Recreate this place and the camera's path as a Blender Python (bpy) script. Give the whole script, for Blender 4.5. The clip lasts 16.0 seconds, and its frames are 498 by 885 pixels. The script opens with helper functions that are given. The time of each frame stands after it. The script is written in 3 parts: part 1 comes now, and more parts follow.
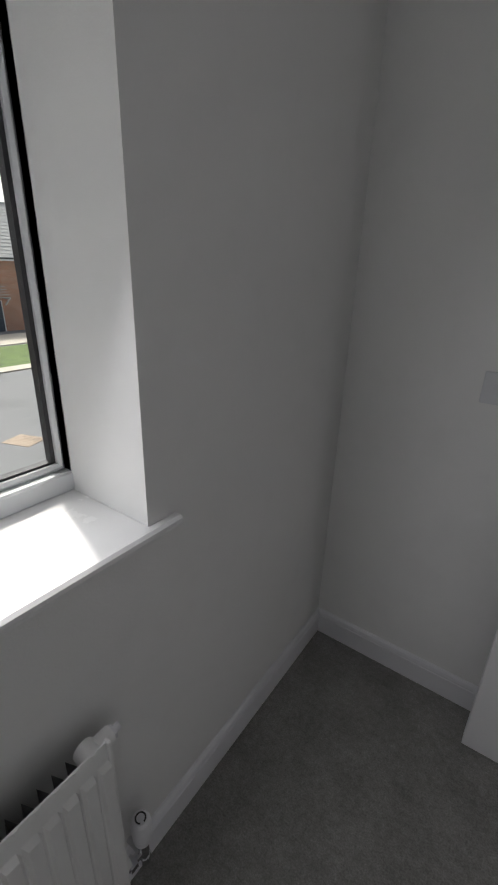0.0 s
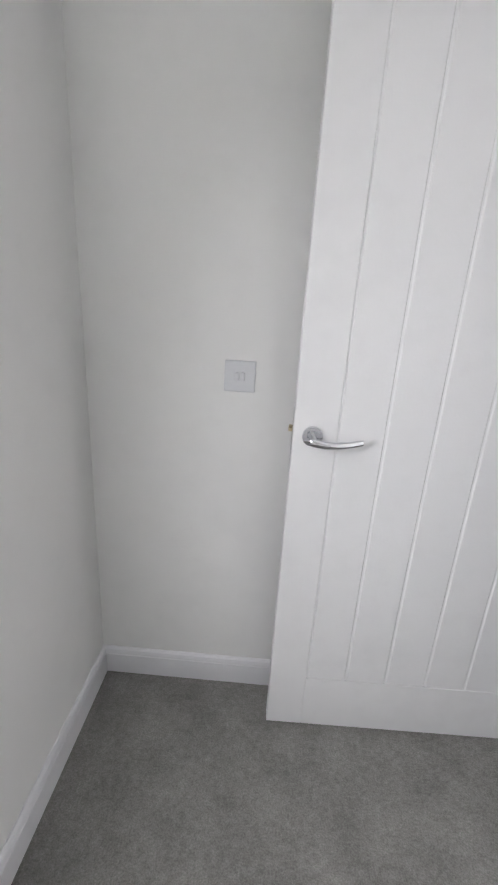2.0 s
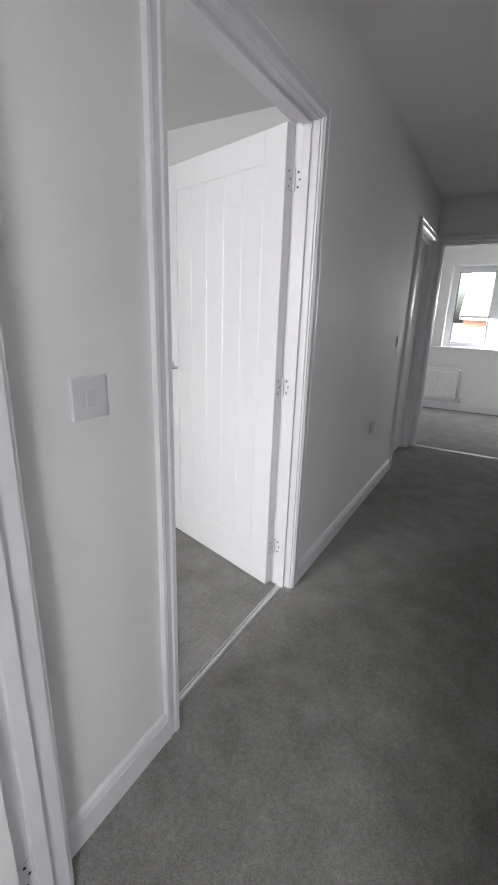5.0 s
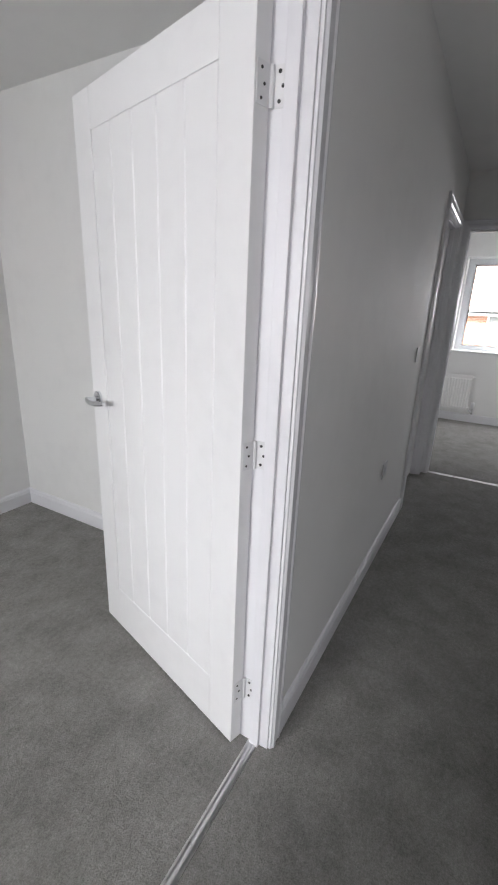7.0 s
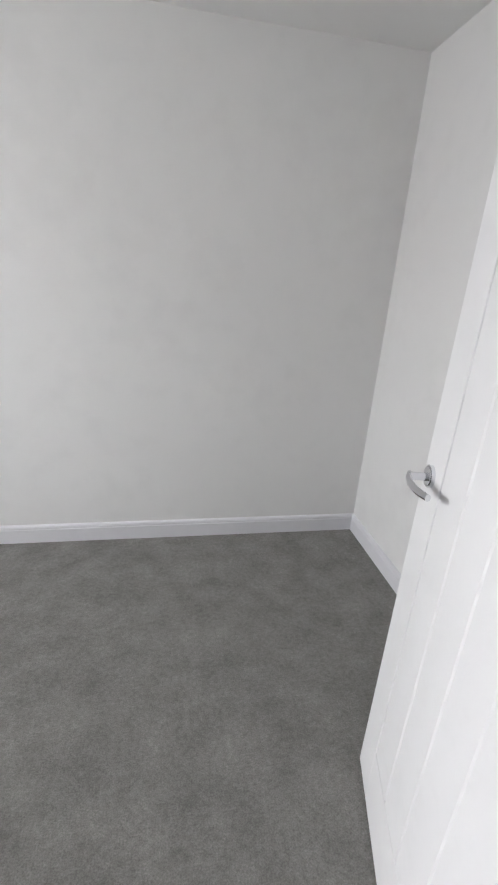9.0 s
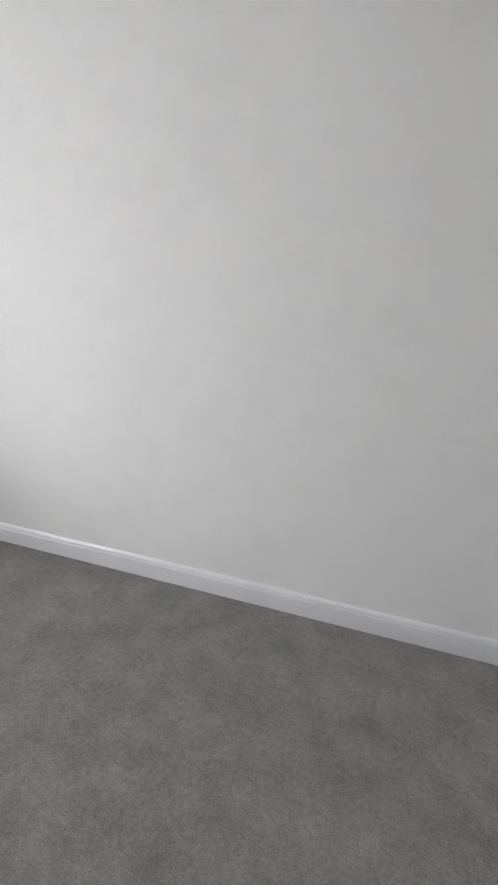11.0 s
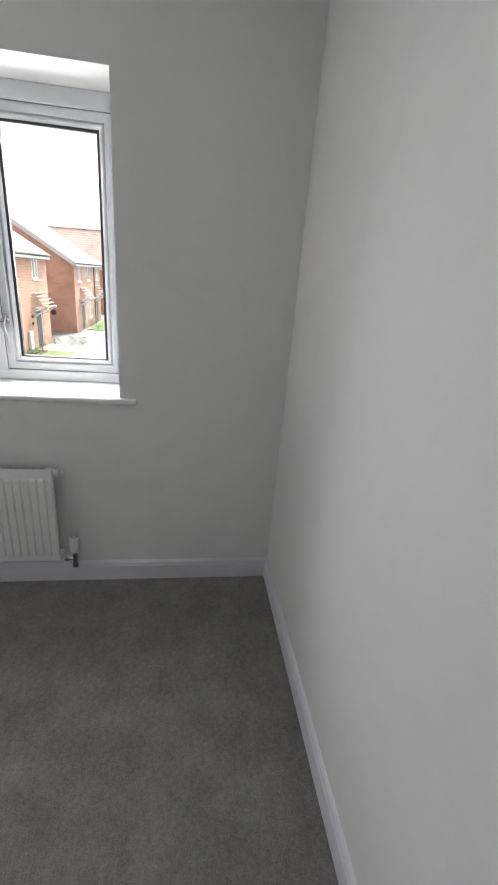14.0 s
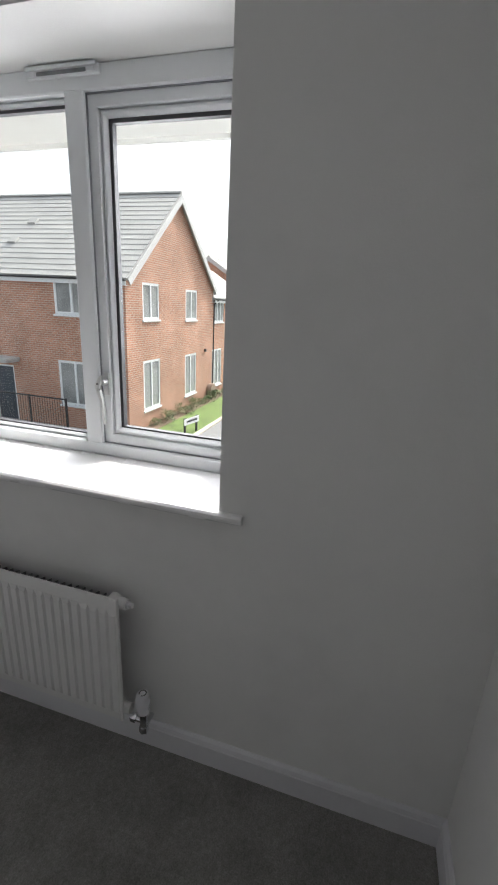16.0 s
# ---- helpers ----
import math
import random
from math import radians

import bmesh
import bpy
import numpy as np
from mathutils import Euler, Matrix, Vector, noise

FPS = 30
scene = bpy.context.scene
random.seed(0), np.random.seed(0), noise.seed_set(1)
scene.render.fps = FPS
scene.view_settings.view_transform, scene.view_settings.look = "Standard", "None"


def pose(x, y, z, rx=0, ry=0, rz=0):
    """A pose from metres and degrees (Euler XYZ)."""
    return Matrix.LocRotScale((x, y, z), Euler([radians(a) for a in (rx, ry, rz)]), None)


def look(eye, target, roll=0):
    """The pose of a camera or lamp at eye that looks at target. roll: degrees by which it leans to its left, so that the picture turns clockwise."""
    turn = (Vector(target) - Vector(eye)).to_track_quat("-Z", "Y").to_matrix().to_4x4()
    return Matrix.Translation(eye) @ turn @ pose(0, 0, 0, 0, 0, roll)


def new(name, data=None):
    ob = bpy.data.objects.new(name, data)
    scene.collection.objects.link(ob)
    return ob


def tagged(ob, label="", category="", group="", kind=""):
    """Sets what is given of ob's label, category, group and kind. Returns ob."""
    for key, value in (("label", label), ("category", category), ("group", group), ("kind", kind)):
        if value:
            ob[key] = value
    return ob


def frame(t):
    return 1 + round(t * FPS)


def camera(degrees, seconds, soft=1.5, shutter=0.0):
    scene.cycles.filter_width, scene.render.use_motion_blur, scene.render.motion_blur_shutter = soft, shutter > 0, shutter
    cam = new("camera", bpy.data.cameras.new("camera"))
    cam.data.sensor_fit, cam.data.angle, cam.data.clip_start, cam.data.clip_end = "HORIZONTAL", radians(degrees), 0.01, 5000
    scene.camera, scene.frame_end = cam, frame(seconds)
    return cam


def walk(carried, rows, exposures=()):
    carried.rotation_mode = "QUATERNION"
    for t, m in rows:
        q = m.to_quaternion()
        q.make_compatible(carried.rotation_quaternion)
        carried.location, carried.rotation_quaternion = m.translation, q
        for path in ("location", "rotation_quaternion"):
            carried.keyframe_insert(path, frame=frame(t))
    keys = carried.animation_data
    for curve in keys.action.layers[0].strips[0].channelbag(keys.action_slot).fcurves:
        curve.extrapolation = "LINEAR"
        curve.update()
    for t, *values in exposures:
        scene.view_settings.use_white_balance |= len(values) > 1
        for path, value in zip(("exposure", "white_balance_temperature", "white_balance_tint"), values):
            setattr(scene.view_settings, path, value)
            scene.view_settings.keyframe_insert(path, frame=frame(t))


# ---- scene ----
# camera: seconds, eye, heading, downward tilt, roll
PATH = [
    (0, (-1.009, -1.275, 1.386), 125.06, 21.99, 1.89),
    (0.5, (-1.005, -1.247, 1.361), 116.69, 20.63, 2.38),
    (1, (-1.040, -1.220, 1.354), 107.90, 20.48, 3.57),
    (1.5, (-1.047, -1.217, 1.312), 98.94, 18.58, 4.13),
    (2, (-1.025, -1.166, 1.318), 92.16, 18.60, 3.43),
    (2.5, (-0.951, -1.060, 1.337), 86.60, 19.27, 2.31),
    (3, (-0.831, -0.963, 1.334), 76.77, 20.01, 0.81),
    (3.5, (-0.764, -0.849, 1.333), 59.82, 18.60, 0.92),
    (4, (-0.649, -0.744, 1.326), 44.06, 19.66, 0.59),
    (4.5, (-0.533, -0.716, 1.319), 33.44, 18.49, 1.43),
    (4.7, (-0.471, -0.726, 1.310), 31.61, 17.39, 1.58),
    (6.8, (0.304, -0.470, 1.359), 25.75, 17.00, 2.58),
    (7, (0.389, -0.412, 1.380), 29.07, 17.76, 2.40),
    (7.5, (0.597, -0.304, 1.384), 45.22, 18.48, 4.00),
    (8, (0.727, -0.188, 1.386), 54.45, 19.16, 4.20),
    (8.2, (0.766, -0.144, 1.395), 57.60, 19.50, 3.90),
    (8.5, (0.836, -0.028, 1.397), 64.39, 19.92, 3.00),
    (9, (0.920, 0.080, 1.408), 78.69, 20.55, 3.84),
    (9.2, (0.935, 0.132, 1.408), 83.08, 20.83, 3.24),
    (11.5, (0.980, 0.951, 1.317), 116.54, 19.34, 3.68),
    (12, (0.889, 1.172, 1.324), 132.31, 19.55, 4.02),
    (12.5, (0.779, 1.384, 1.402), 146.14, 21.32, 3.47),
    (13, (0.610, 1.587, 1.421), 151.71, 21.32, 3.35),
    (13.5, (0.447, 1.713, 1.448), 162.13, 21.23, 5.32),
    (14, (0.262, 1.811, 1.450), 170.84, 21.04, 4.73),
    (14.5, (0.045, 1.854, 1.461), 175.28, 19.85, 3.98),
    (15, (-0.171, 1.892, 1.456), 184.61, 19.35, 4.33),
    (15.5, (-0.365, 1.917, 1.454), 191.03, 19.21, 3.20),
    (16, (-0.576, 1.888, 1.460), 196.06, 17.70, 3.00),
]


def gaze(eye, heading, tilt, roll):
    a, b = radians(heading), radians(tilt)
    way = Vector((math.cos(a) * math.cos(b), math.sin(a) * math.cos(b), -math.sin(b)))
    return look(eye, Vector(eye) + way, roll)


cam = camera(60.5, 16.0, soft=2.1)
EXPO = [(0.0, 0.45), (0.5, 1.45), (1.0, 1.8), (1.5, 2.25), (2.5, 2.2), (3.5, 2.05), (4.0, 2.15), (4.5, 2.58), (7.0, 2.65), (8.0, 2.65), (9.0, 2.8), (11.5, 2.75), (12.0, 2.7), (13.0, 2.25), (14.5, 1.72), (16.0, 1.22)]
walk(cam, [(t, gaze(e, h, p, r)) for t, e, h, p, r in PATH], EXPO)

# world and sun
SUN_TRAVEL, SUN_UP = -18.0, 50.0
world = bpy.data.worlds.new("sky")
scene.world = world
world.use_nodes = True
wn = world.node_tree
sky = wn.nodes.new("ShaderNodeTexSky")
sky.sky_type = "NISHITA"
sky.sun_disc = False
sky.sun_elevation = radians(SUN_UP)
sky.sun_rotation = radians(90 - (180 + SUN_TRAVEL))
sky.air_density, sky.dust_density, sky.ozone_density = 1.0, 6.0, 1.0
haze = wn.nodes.new("ShaderNodeHueSaturation")  # thin white cloud over the blue
haze.inputs["Saturation"].default_value = 0.35
wn.links.new(sky.outputs[0], haze.inputs["Color"])
wn.links.new(haze.outputs[0], wn.nodes["Background"].inputs[0])
wn.nodes["Background"].inputs[1].default_value = 0.15
sun = new("sun", bpy.data.lights.new("sun", "SUN"))
sun.data.energy, sun.data.angle, sun.data.color = 2.3, radians(2.5), (1.0, 0.95, 0.88)
d = Vector((math.cos(radians(SUN_TRAVEL)) * math.cos(radians(SUN_UP)), math.sin(radians(SUN_TRAVEL)) * math.cos(radians(SUN_UP)), -math.sin(radians(SUN_UP))))
sun.matrix_world = look((0, 0, 20), Vector((0, 0, 20)) + d)


def sky_lamp(x, y, z, sx, sz, turn, power, tip=62):
    """An unseen area lamp added at a window to boost the daylight indoors."""
    la = new("window_daylight", bpy.data.lights.new("window_daylight", "AREA"))
    la.data.shape, la.data.size, la.data.size_y = "RECTANGLE", sx, sz
    la.data.energy, la.data.color = power, (0.965, 0.955, 1.0)
    la.matrix_world = pose(x, y, z, tip, 0, turn)
    return la


sky_lamp(-1.68, -1.45, 1.52, .70, .60, -106, 5.2)
sky_lamp(-2.22, 1.02, 1.58, 1.0, .90, -100, 13.0, 50)
sky_lamp(6.86, -.75, 1.52, .60, .60, 90, 7)


# ---- materials ----
def mat(name, colour, rough=0.6, metal=0.0, scale=0.0, vary=0.08, bump=0.0, bump_scale=60.0, big=1.2, coat=0.0):
    """Plain paint or metal with variation at two scales and fine relief."""
    m = bpy.data.materials.new(name)
    m.use_nodes = True
    n, l = m.node_tree.nodes, m.node_tree.links
    b = n["Principled BSDF"]
    b.inputs["Base Color"].default_value = (*colour, 1)
    b.inputs["Roughness"].default_value = rough
    b.inputs["Metallic"].default_value = metal
    b.inputs["Coat Weight"].default_value = coat
    tc = n.new("ShaderNodeTexCoord")
    if scale:
        a = n.new("ShaderNodeTexNoise")
        a.inputs["Scale"].default_value, a.inputs["Detail"].default_value = scale, 6
        c = n.new("ShaderNodeTexNoise")
        c.inputs["Scale"].default_value, c.inputs["Detail"].default_value = big, 3
        ad = n.new("ShaderNodeMath")
        ad.operation = "ADD"
        rp = n.new("ShaderNodeValToRGB")
        rp.color_ramp.elements[0].position, rp.color_ramp.elements[1].position = 0.7, 1.3
        lo, hi = [max(0, v * (1 - vary)) for v in colour], [min(1, v * (1 + vary)) for v in colour]
        rp.color_ramp.elements[0].color, rp.color_ramp.elements[1].color = (*lo, 1), (*hi, 1)
        for q in (a, c):
            l.new(tc.outputs["Object"], q.inputs["Vector"])
        l.new(a.outputs[0], ad.inputs[0])
        l.new(c.outputs[0], ad.inputs[1])
        l.new(ad.outputs[0], rp.inputs[0])
        l.new(rp.outputs[0], b.inputs["Base Color"])
        rr = n.new("ShaderNodeMapRange")
        rr.inputs[1].default_value, rr.inputs[2].default_value = 0.3, 0.7
        rr.inputs[3].default_value, rr.inputs[4].default_value = max(0, rough - 0.06), min(1, rough + 0.06)
        l.new(a.outputs[0], rr.inputs[0])
        l.new(rr.outputs[0], b.inputs["Roughness"])
    if bump:
        e = n.new("ShaderNodeTexNoise")
        e.inputs["Scale"].default_value, e.inputs["Detail"].default_value = bump_scale, 5
        l.new(tc.outputs["Object"], e.inputs["Vector"])
        bp = n.new("ShaderNodeBump")
        bp.inputs["Strength"].default_value, bp.inputs["Distance"].default_value = bump, 0.004
        l.new(e.outputs[0], bp.inputs["Height"])
        l.new(bp.outputs[0], b.inputs["Normal"])
    return m


M_WALL = mat("wall_paint", (0.79, 0.79, 0.78), 0.75, scale=9, vary=0.02, bump=0.12, bump_scale=220)
M_CEIL = mat("ceiling_paint", (0.82, 0.82, 0.81), 0.85, scale=7, vary=0.02, bump=0.1, bump_scale=180)
M_WOOD = mat("white_satin_woodwork", (0.76, 0.76, 0.785), 0.38, scale=12, vary=0.02, bump=0.06, bump_scale=90)
M_DOOR = mat("white_satin_door", (0.80, 0.80, 0.805), 0.42, scale=14, vary=0.02, bump=0.06, bump_scale=120)
M_UPVC = mat("white_upvc", (0.72, 0.74, 0.76), 0.38, scale=30, vary=0.008)
M_SILL = mat("white_gloss_sill", (0.82, 0.82, 0.82), 0.25, scale=10, vary=0.02, bump=0.04, bump_scale=60)
M_GASKET = mat("black_gasket_and_shade", (0.04, 0.04, 0.045), 0.6, scale=40, vary=0.2)
M_SEAL_SHADE = mat("grey_seal_and_shade", (0.22, 0.23, 0.25), 0.6, scale=40, vary=0.1)
M_CHROME = mat("polished_chrome", (0.75, 0.76, 0.78), 0.08, 1.0, scale=30, vary=0.04)
M_STEEL = mat("satin_steel", (0.62, 0.62, 0.62), 0.32, 1.0, scale=40, vary=0.08)
M_DARK = mat("dark_recess", (0.03, 0.03, 0.03), 0.7, scale=40, vary=0.2)
M_PLATE = mat("white_plastic_plate", (0.74, 0.74, 0.76), 0.3, scale=20, vary=0.02)
M_SWITCH = mat("grey_white_moulded_plate", (0.65, 0.66, 0.68), 0.35, scale=20, vary=0.02)
M_RAD = mat("white_radiator_enamel", (0.8, 0.8, 0.79), 0.4, scale=45, vary=0.008)
M_HINGE = mat("bright_satin_hinge", (.72, .72, .73), .38, .2, scale=40, vary=.05)
M_BRASS = mat("brass_latch", (0.55, 0.47, 0.33), 0.3, 1.0, scale=40, vary=0.1)


def carpet(name, colour):
    m = bpy.data.materials.new(name)
    m.use_nodes = True
    n, l = m.node_tree.nodes, m.node_tree.links
    b = n["Principled BSDF"]
    b.inputs["Roughness"].default_value = 0.95
    b.inputs["Specular IOR Level"].default_value = 0.15
    b.inputs["Diffuse Roughness"].default_value = 1.0
    tc = n.new("ShaderNodeTexCoord")

    def noise_node(scale, detail, rough=0.55):
        q = n.new("ShaderNodeTexNoise")
        q.inputs["Scale"].default_value, q.inputs["Detail"].default_value, q.inputs["Roughness"].default_value = scale, detail, rough
        l.new(tc.outputs["Object"], q.inputs["Vector"])
        return q

    nap, mid, tuft = noise_node(6.5, 7, 0.68), noise_node(60, 4, 0.6), noise_node(210, 3, 0.7)
    mr = []
    for q, lo, hi in ((nap, 0.78, 1.22), (mid, 0.84, 1.16), (tuft, 0.72, 1.28)):
        r = n.new("ShaderNodeMapRange")
        r.inputs[1].default_value, r.inputs[2].default_value, r.inputs[3].default_value, r.inputs[4].default_value = 0.3, 0.7, lo, hi
        l.new(q.outputs[0], r.inputs[0])
        mr.append(r)
    x1, x2 = n.new("ShaderNodeMath"), n.new("ShaderNodeMath")
    x1.operation = x2.operation = "MULTIPLY"
    l.new(mr[0].outputs[0], x1.inputs[0])
    l.new(mr[1].outputs[0], x1.inputs[1])
    l.new(x1.outputs[0], x2.inputs[0])
    l.new(mr[2].outputs[0], x2.inputs[1])
    vm = n.new("ShaderNodeVectorMath")
    vm.operation = "SCALE"
    vm.inputs[0].default_value = colour
    l.new(x2.outputs[0], vm.inputs["Scale"])
    l.new(vm.outputs[0], b.inputs["Base Color"])
    ht = n.new("ShaderNodeMath")
    ht.operation = "ADD"
    l.new(tuft.outputs[0], ht.inputs[0])
    l.new(mid.outputs[0], ht.inputs[1])
    bp = n.new("ShaderNodeBump")
    bp.inputs["Strength"].default_value, bp.inputs["Distance"].default_value = 0.7, 0.007
    l.new(ht.outputs[0], bp.inputs["Height"])
    l.new(bp.outputs[0], b.inputs["Normal"])
    return m


M_CARPET = carpet("grey_twist_carpet", (0.265, 0.258, 0.247))


def glass():
    m = bpy.data.materials.new("window_glass")
    m.use_nodes = True
    n, l = m.node_tree.nodes, m.node_tree.links
    n.remove(n["Principled BSDF"])
    t, g, x = n.new("ShaderNodeBsdfTransparent"), n.new("ShaderNodeBsdfGlossy"), n.new("ShaderNodeMixShader")
    g.inputs["Roughness"].default_value = 0.02
    t.inputs[0].default_value = (0.96, 0.98, 0.97, 1)
    f = n.new("ShaderNodeFresnel")
    f.inputs[0].default_value = 1.14
    l.new(f.outputs[0], x.inputs[0])
    l.new(t.outputs[0], x.inputs[1])
    l.new(g.outputs[0], x.inputs[2])
    l.new(x.outputs[0], n["Material Output"].inputs[0])
    return m


M_GLASS = glass()


# ---- mesh helpers ----
def box(bm, x0, x1, y0, y1, z0, z1, bevel=0.0, m=None):
    """A box in bm, its edges rounded by bevel, moved by the matrix m."""
    g = bmesh.ops.create_cube(bm, size=1, matrix=Matrix.Translation(((x0 + x1) / 2, (y0 + y1) / 2, (z0 + z1) / 2)) @ Matrix.Diagonal((abs(x1 - x0), abs(y1 - y0), abs(z1 - z0), 1)))
    vs = g["verts"]
    if bevel:
        es = list({e for v in vs for e in v.link_edges})
        r = bmesh.ops.bevel(bm, geom=es, offset=bevel, segments=2, affect="EDGES", profile=0.5)
        vs = [v for v in {v for f in r["faces"] for v in f.verts} | {v for v in vs if v.is_valid}]
    if m is not None:
        bmesh.ops.transform(bm, matrix=m, verts=vs)
    return vs


def ring(bm, x0, x1, z0, z1, w, y0, y1, lip=.004, top=None, foot=None):
    """A mitred frame in the xz plane, w wide (top: its head, foot: its lower rail), its inner face rounded at the edges."""
    t, f = w if top is None else top, w if foot is None else foot
    outer = [(x0, z0), (x1, z0), (x1, z1), (x0, z1)]
    inner = [(x0 + w, z0 + f), (x1 - w, z0 + f), (x1 - w, z1 - t), (x0 + w, z1 - t)]
    so, si = [(1, 1), (-1, 1), (-1, -1), (1, -1)], [(-1, -1), (1, -1), (1, 1), (-1, 1)]
    loops = [[(p, y0, q) for p, q in outer], [(p, y1 - lip, q) for p, q in outer], [(p + a * lip, y1, q + b * lip) for (p, q), (a, b) in zip(outer, so)],
             [(p + a * lip, y1, q + b * lip) for (p, q), (a, b) in zip(inner, si)], [(p, y1 - lip, q) for p, q in inner], [(p, y0, q) for p, q in inner]]
    vs = [[bm.verts.new(c) for c in lp] for lp in loops]
    for a, b in zip(vs, vs[1:] + vs[:1]):
        for i in range(4):
            j = (i + 1) % 4
            bm.faces.new((a[i], a[j], b[j], b[i]))


def rod(bm, a, b, r, seg=16, r2=None):
    a, b = Vector(a), Vector(b)
    m = Matrix.Translation((a + b) / 2) @ (b - a).to_track_quat("Z", "Y").to_matrix().to_4x4()
    return bmesh.ops.create_cone(bm, cap_ends=True, segments=seg, radius1=r, radius2=r if r2 is None else r2, depth=(b - a).length, matrix=m)["verts"]


def sweep(bm, profile, path, closed_profile=True, caps=True):
    """Pulls a profile (list of (u, v)) along frames (origin, u axis, v axis)."""
    rings = [[bm.verts.new(Vector(o) + Vector(u) * p + Vector(w) * q) for p, q in profile] for o, u, w in path]
    k = len(profile)
    for r0, r1 in zip(rings, rings[1:]):
        for i in range(k if closed_profile else k - 1):
            bm.faces.new((r0[i], r0[(i + 1) % k], r1[(i + 1) % k], r1[i]))
    if caps:
        bm.faces.new(rings[0])
        bm.faces.new(rings[-1][::-1])


def part(name, bm, material, parent=None, label="", smooth=False, at=None):
    me = bpy.data.meshes.new(name)
    bmesh.ops.recalc_face_normals(bm, faces=bm.faces[:])
    bm.to_mesh(me)
    bm.free()
    me.materials.append(material)
    if smooth:
        for p in me.polygons:
            p.use_smooth = True
        me.set_sharp_from_angle(angle=radians(40))
    ob = new(name, me)
    if parent is not None:
        ob.parent = parent
    if at is not None:
        ob.matrix_basis = at
    return tagged(ob, label)


def block(name, material, parent, *dims, bevel=0.0, label=""):
    bm = bmesh.new()
    box(bm, *dims, bevel=bevel)
    return part(name, bm, material, parent, label)


def thing(name, m, label, category, group="", kind=""):
    e = new(name)
    e.matrix_basis = m
    return tagged(e, label, category, group, kind)


def structure(name, boxes, material, label, category="wall"):
    bm = bmesh.new()
    for b in boxes:
        box(bm, *b)
    return tagged(part(name, bm, material), label, category, "", "structure")


# ---- plan ----
XW = -1.552            # inner face of the window wall
XO = XW - 0.36         # its outer face
YF, XB, ZC = 2.25, 2.046, 2.39
Y2 = 0.036             # study's side wall
SILL, HEAD = 0.933, 2.067
A0, A1 = -1.88, -0.822   # study window
B0, B1 = 0.397, 1.533    # bedroom window
BL, BR = 0.475, 1.334    # bedroom doorway
AN, AS = -0.075, -0.921  # study doorway
DH = 2.0
XC, XD = 4.35, 6.75      # far doorway wall, far window wall
C0, C1 = -1.10, 0.10     # far window
LS = -1.12               # landing's other side
YS = -3.2                # study's far side

structure("wall_west", [
    (XW - .27, XW, YS - .1, A0, -.3, ZC + .1), (XW - .27, XW, A0, A1, -.3, SILL - .026), (XW - .27, XW, A0, A1, HEAD, ZC + .1), (XW - .27, XW, A1, B0, -.3, ZC + .1),
    (XW - .27, XW, B0, B1, -.3, SILL - .026), (XW - .27, XW, B0, B1, HEAD, ZC + .1), (XW - .27, XW, B1, YF + .1, -.3, ZC + .1),
    (XO, XW - .27, YS - .1, A0 - .07, -.3, ZC + .1), (XO, XW - .27, A0 - .07, A1 + .07, -.3, SILL - .026), (XO, XW - .27, A0 - .07, A1 + .07, HEAD, ZC + .1), (XO, XW - .27, A1 + .07, B0 - .07, -.3, ZC + .1),
    (XO, XW - .27, B0 - .07, B1 + .07, -.3, SILL - .026), (XO, XW - .27, B0 - .07, B1 + .07, HEAD, ZC + .1), (XO, XW - .27, B1 + .07, YF + .1, -.3, ZC + .1)], M_WALL, "white painted plaster wall with two window openings")
structure("wall_north", [(XW, XB + .1, YF, YF + .1, -.01, ZC + .1)], M_WALL, "plain white painted plaster wall")
structure("wall_bedroom_east", [(XB, XB + .1, .1, YF, -.01, ZC + .1)], M_WALL, "plain white painted plaster wall behind the door")
structure("wall_study_side", [(XW, -.1, Y2, .1, -.01, ZC + .1)], M_WALL, "white painted plaster wall with a small plate")
structure("wall_landing_north", [(-.1, BL - .03, 0, .1, -.01, ZC + .1), (BL - .03, BR + .03, 0, .1, DH + .03, ZC + .1), (BR + .03, 3.46, 0, .1, -.01, ZC + .1),
    (3.46, 4.28, 0, .1, DH + .03, ZC + .1), (4.28, XC + .1, 0, .1, -.01, ZC + .1)], M_WALL, "white painted plaster landing wall with doorways")
structure("wall_study_door", [(-.115, 0, AN + .03, 0, -.01, ZC + .1), (-.115, 0, AS - .03, AN + .03, DH + .03, ZC + .1), (-.115, 0, YS - .1, AS - .03, -.01, ZC + .1)], M_WALL, "white painted plaster wall with a doorway")
structure("wall_study_south", [(XW, -.115, YS - .1, YS, -.01, ZC + .1)], M_WALL, "plain white painted plaster wall")
structure("wall_landing_south", [(0, XC + .1, LS - .1, LS, -.01, ZC + .1)], M_WALL, "plain white painted plaster landing wall")
structure("wall_landing_end", [(XC, XC + .1, -.06 + .03, 0, -.01, ZC + .1), (XC, XC + .1, -.94, -.03, DH + .03, ZC + .1), (XC, XC + .1, LS, -.94, -.01, ZC + .1)], M_WALL, "white painted plaster wall with an open doorway")
structure("wall_back_bedroom_west", [(XC, XC + .1, .1, 1.3, -.01, ZC + .1), (XC, XC + .1, -2.6, LS - .1, -.01, ZC + .1)], M_WALL, "plain white painted plaster wall")
structure("wall_east", [(XD, XD + .3, -2.7, C0, -.3, ZC + .1), (XD, XD + .3, C0, C1, -.3, SILL - .026), (XD, XD + .3, C0, C1, HEAD, ZC + .1), (XD, XD + .3, C1, 1.4, -.3, ZC + .1)], M_WALL, "white painted plaster wall with a window opening")
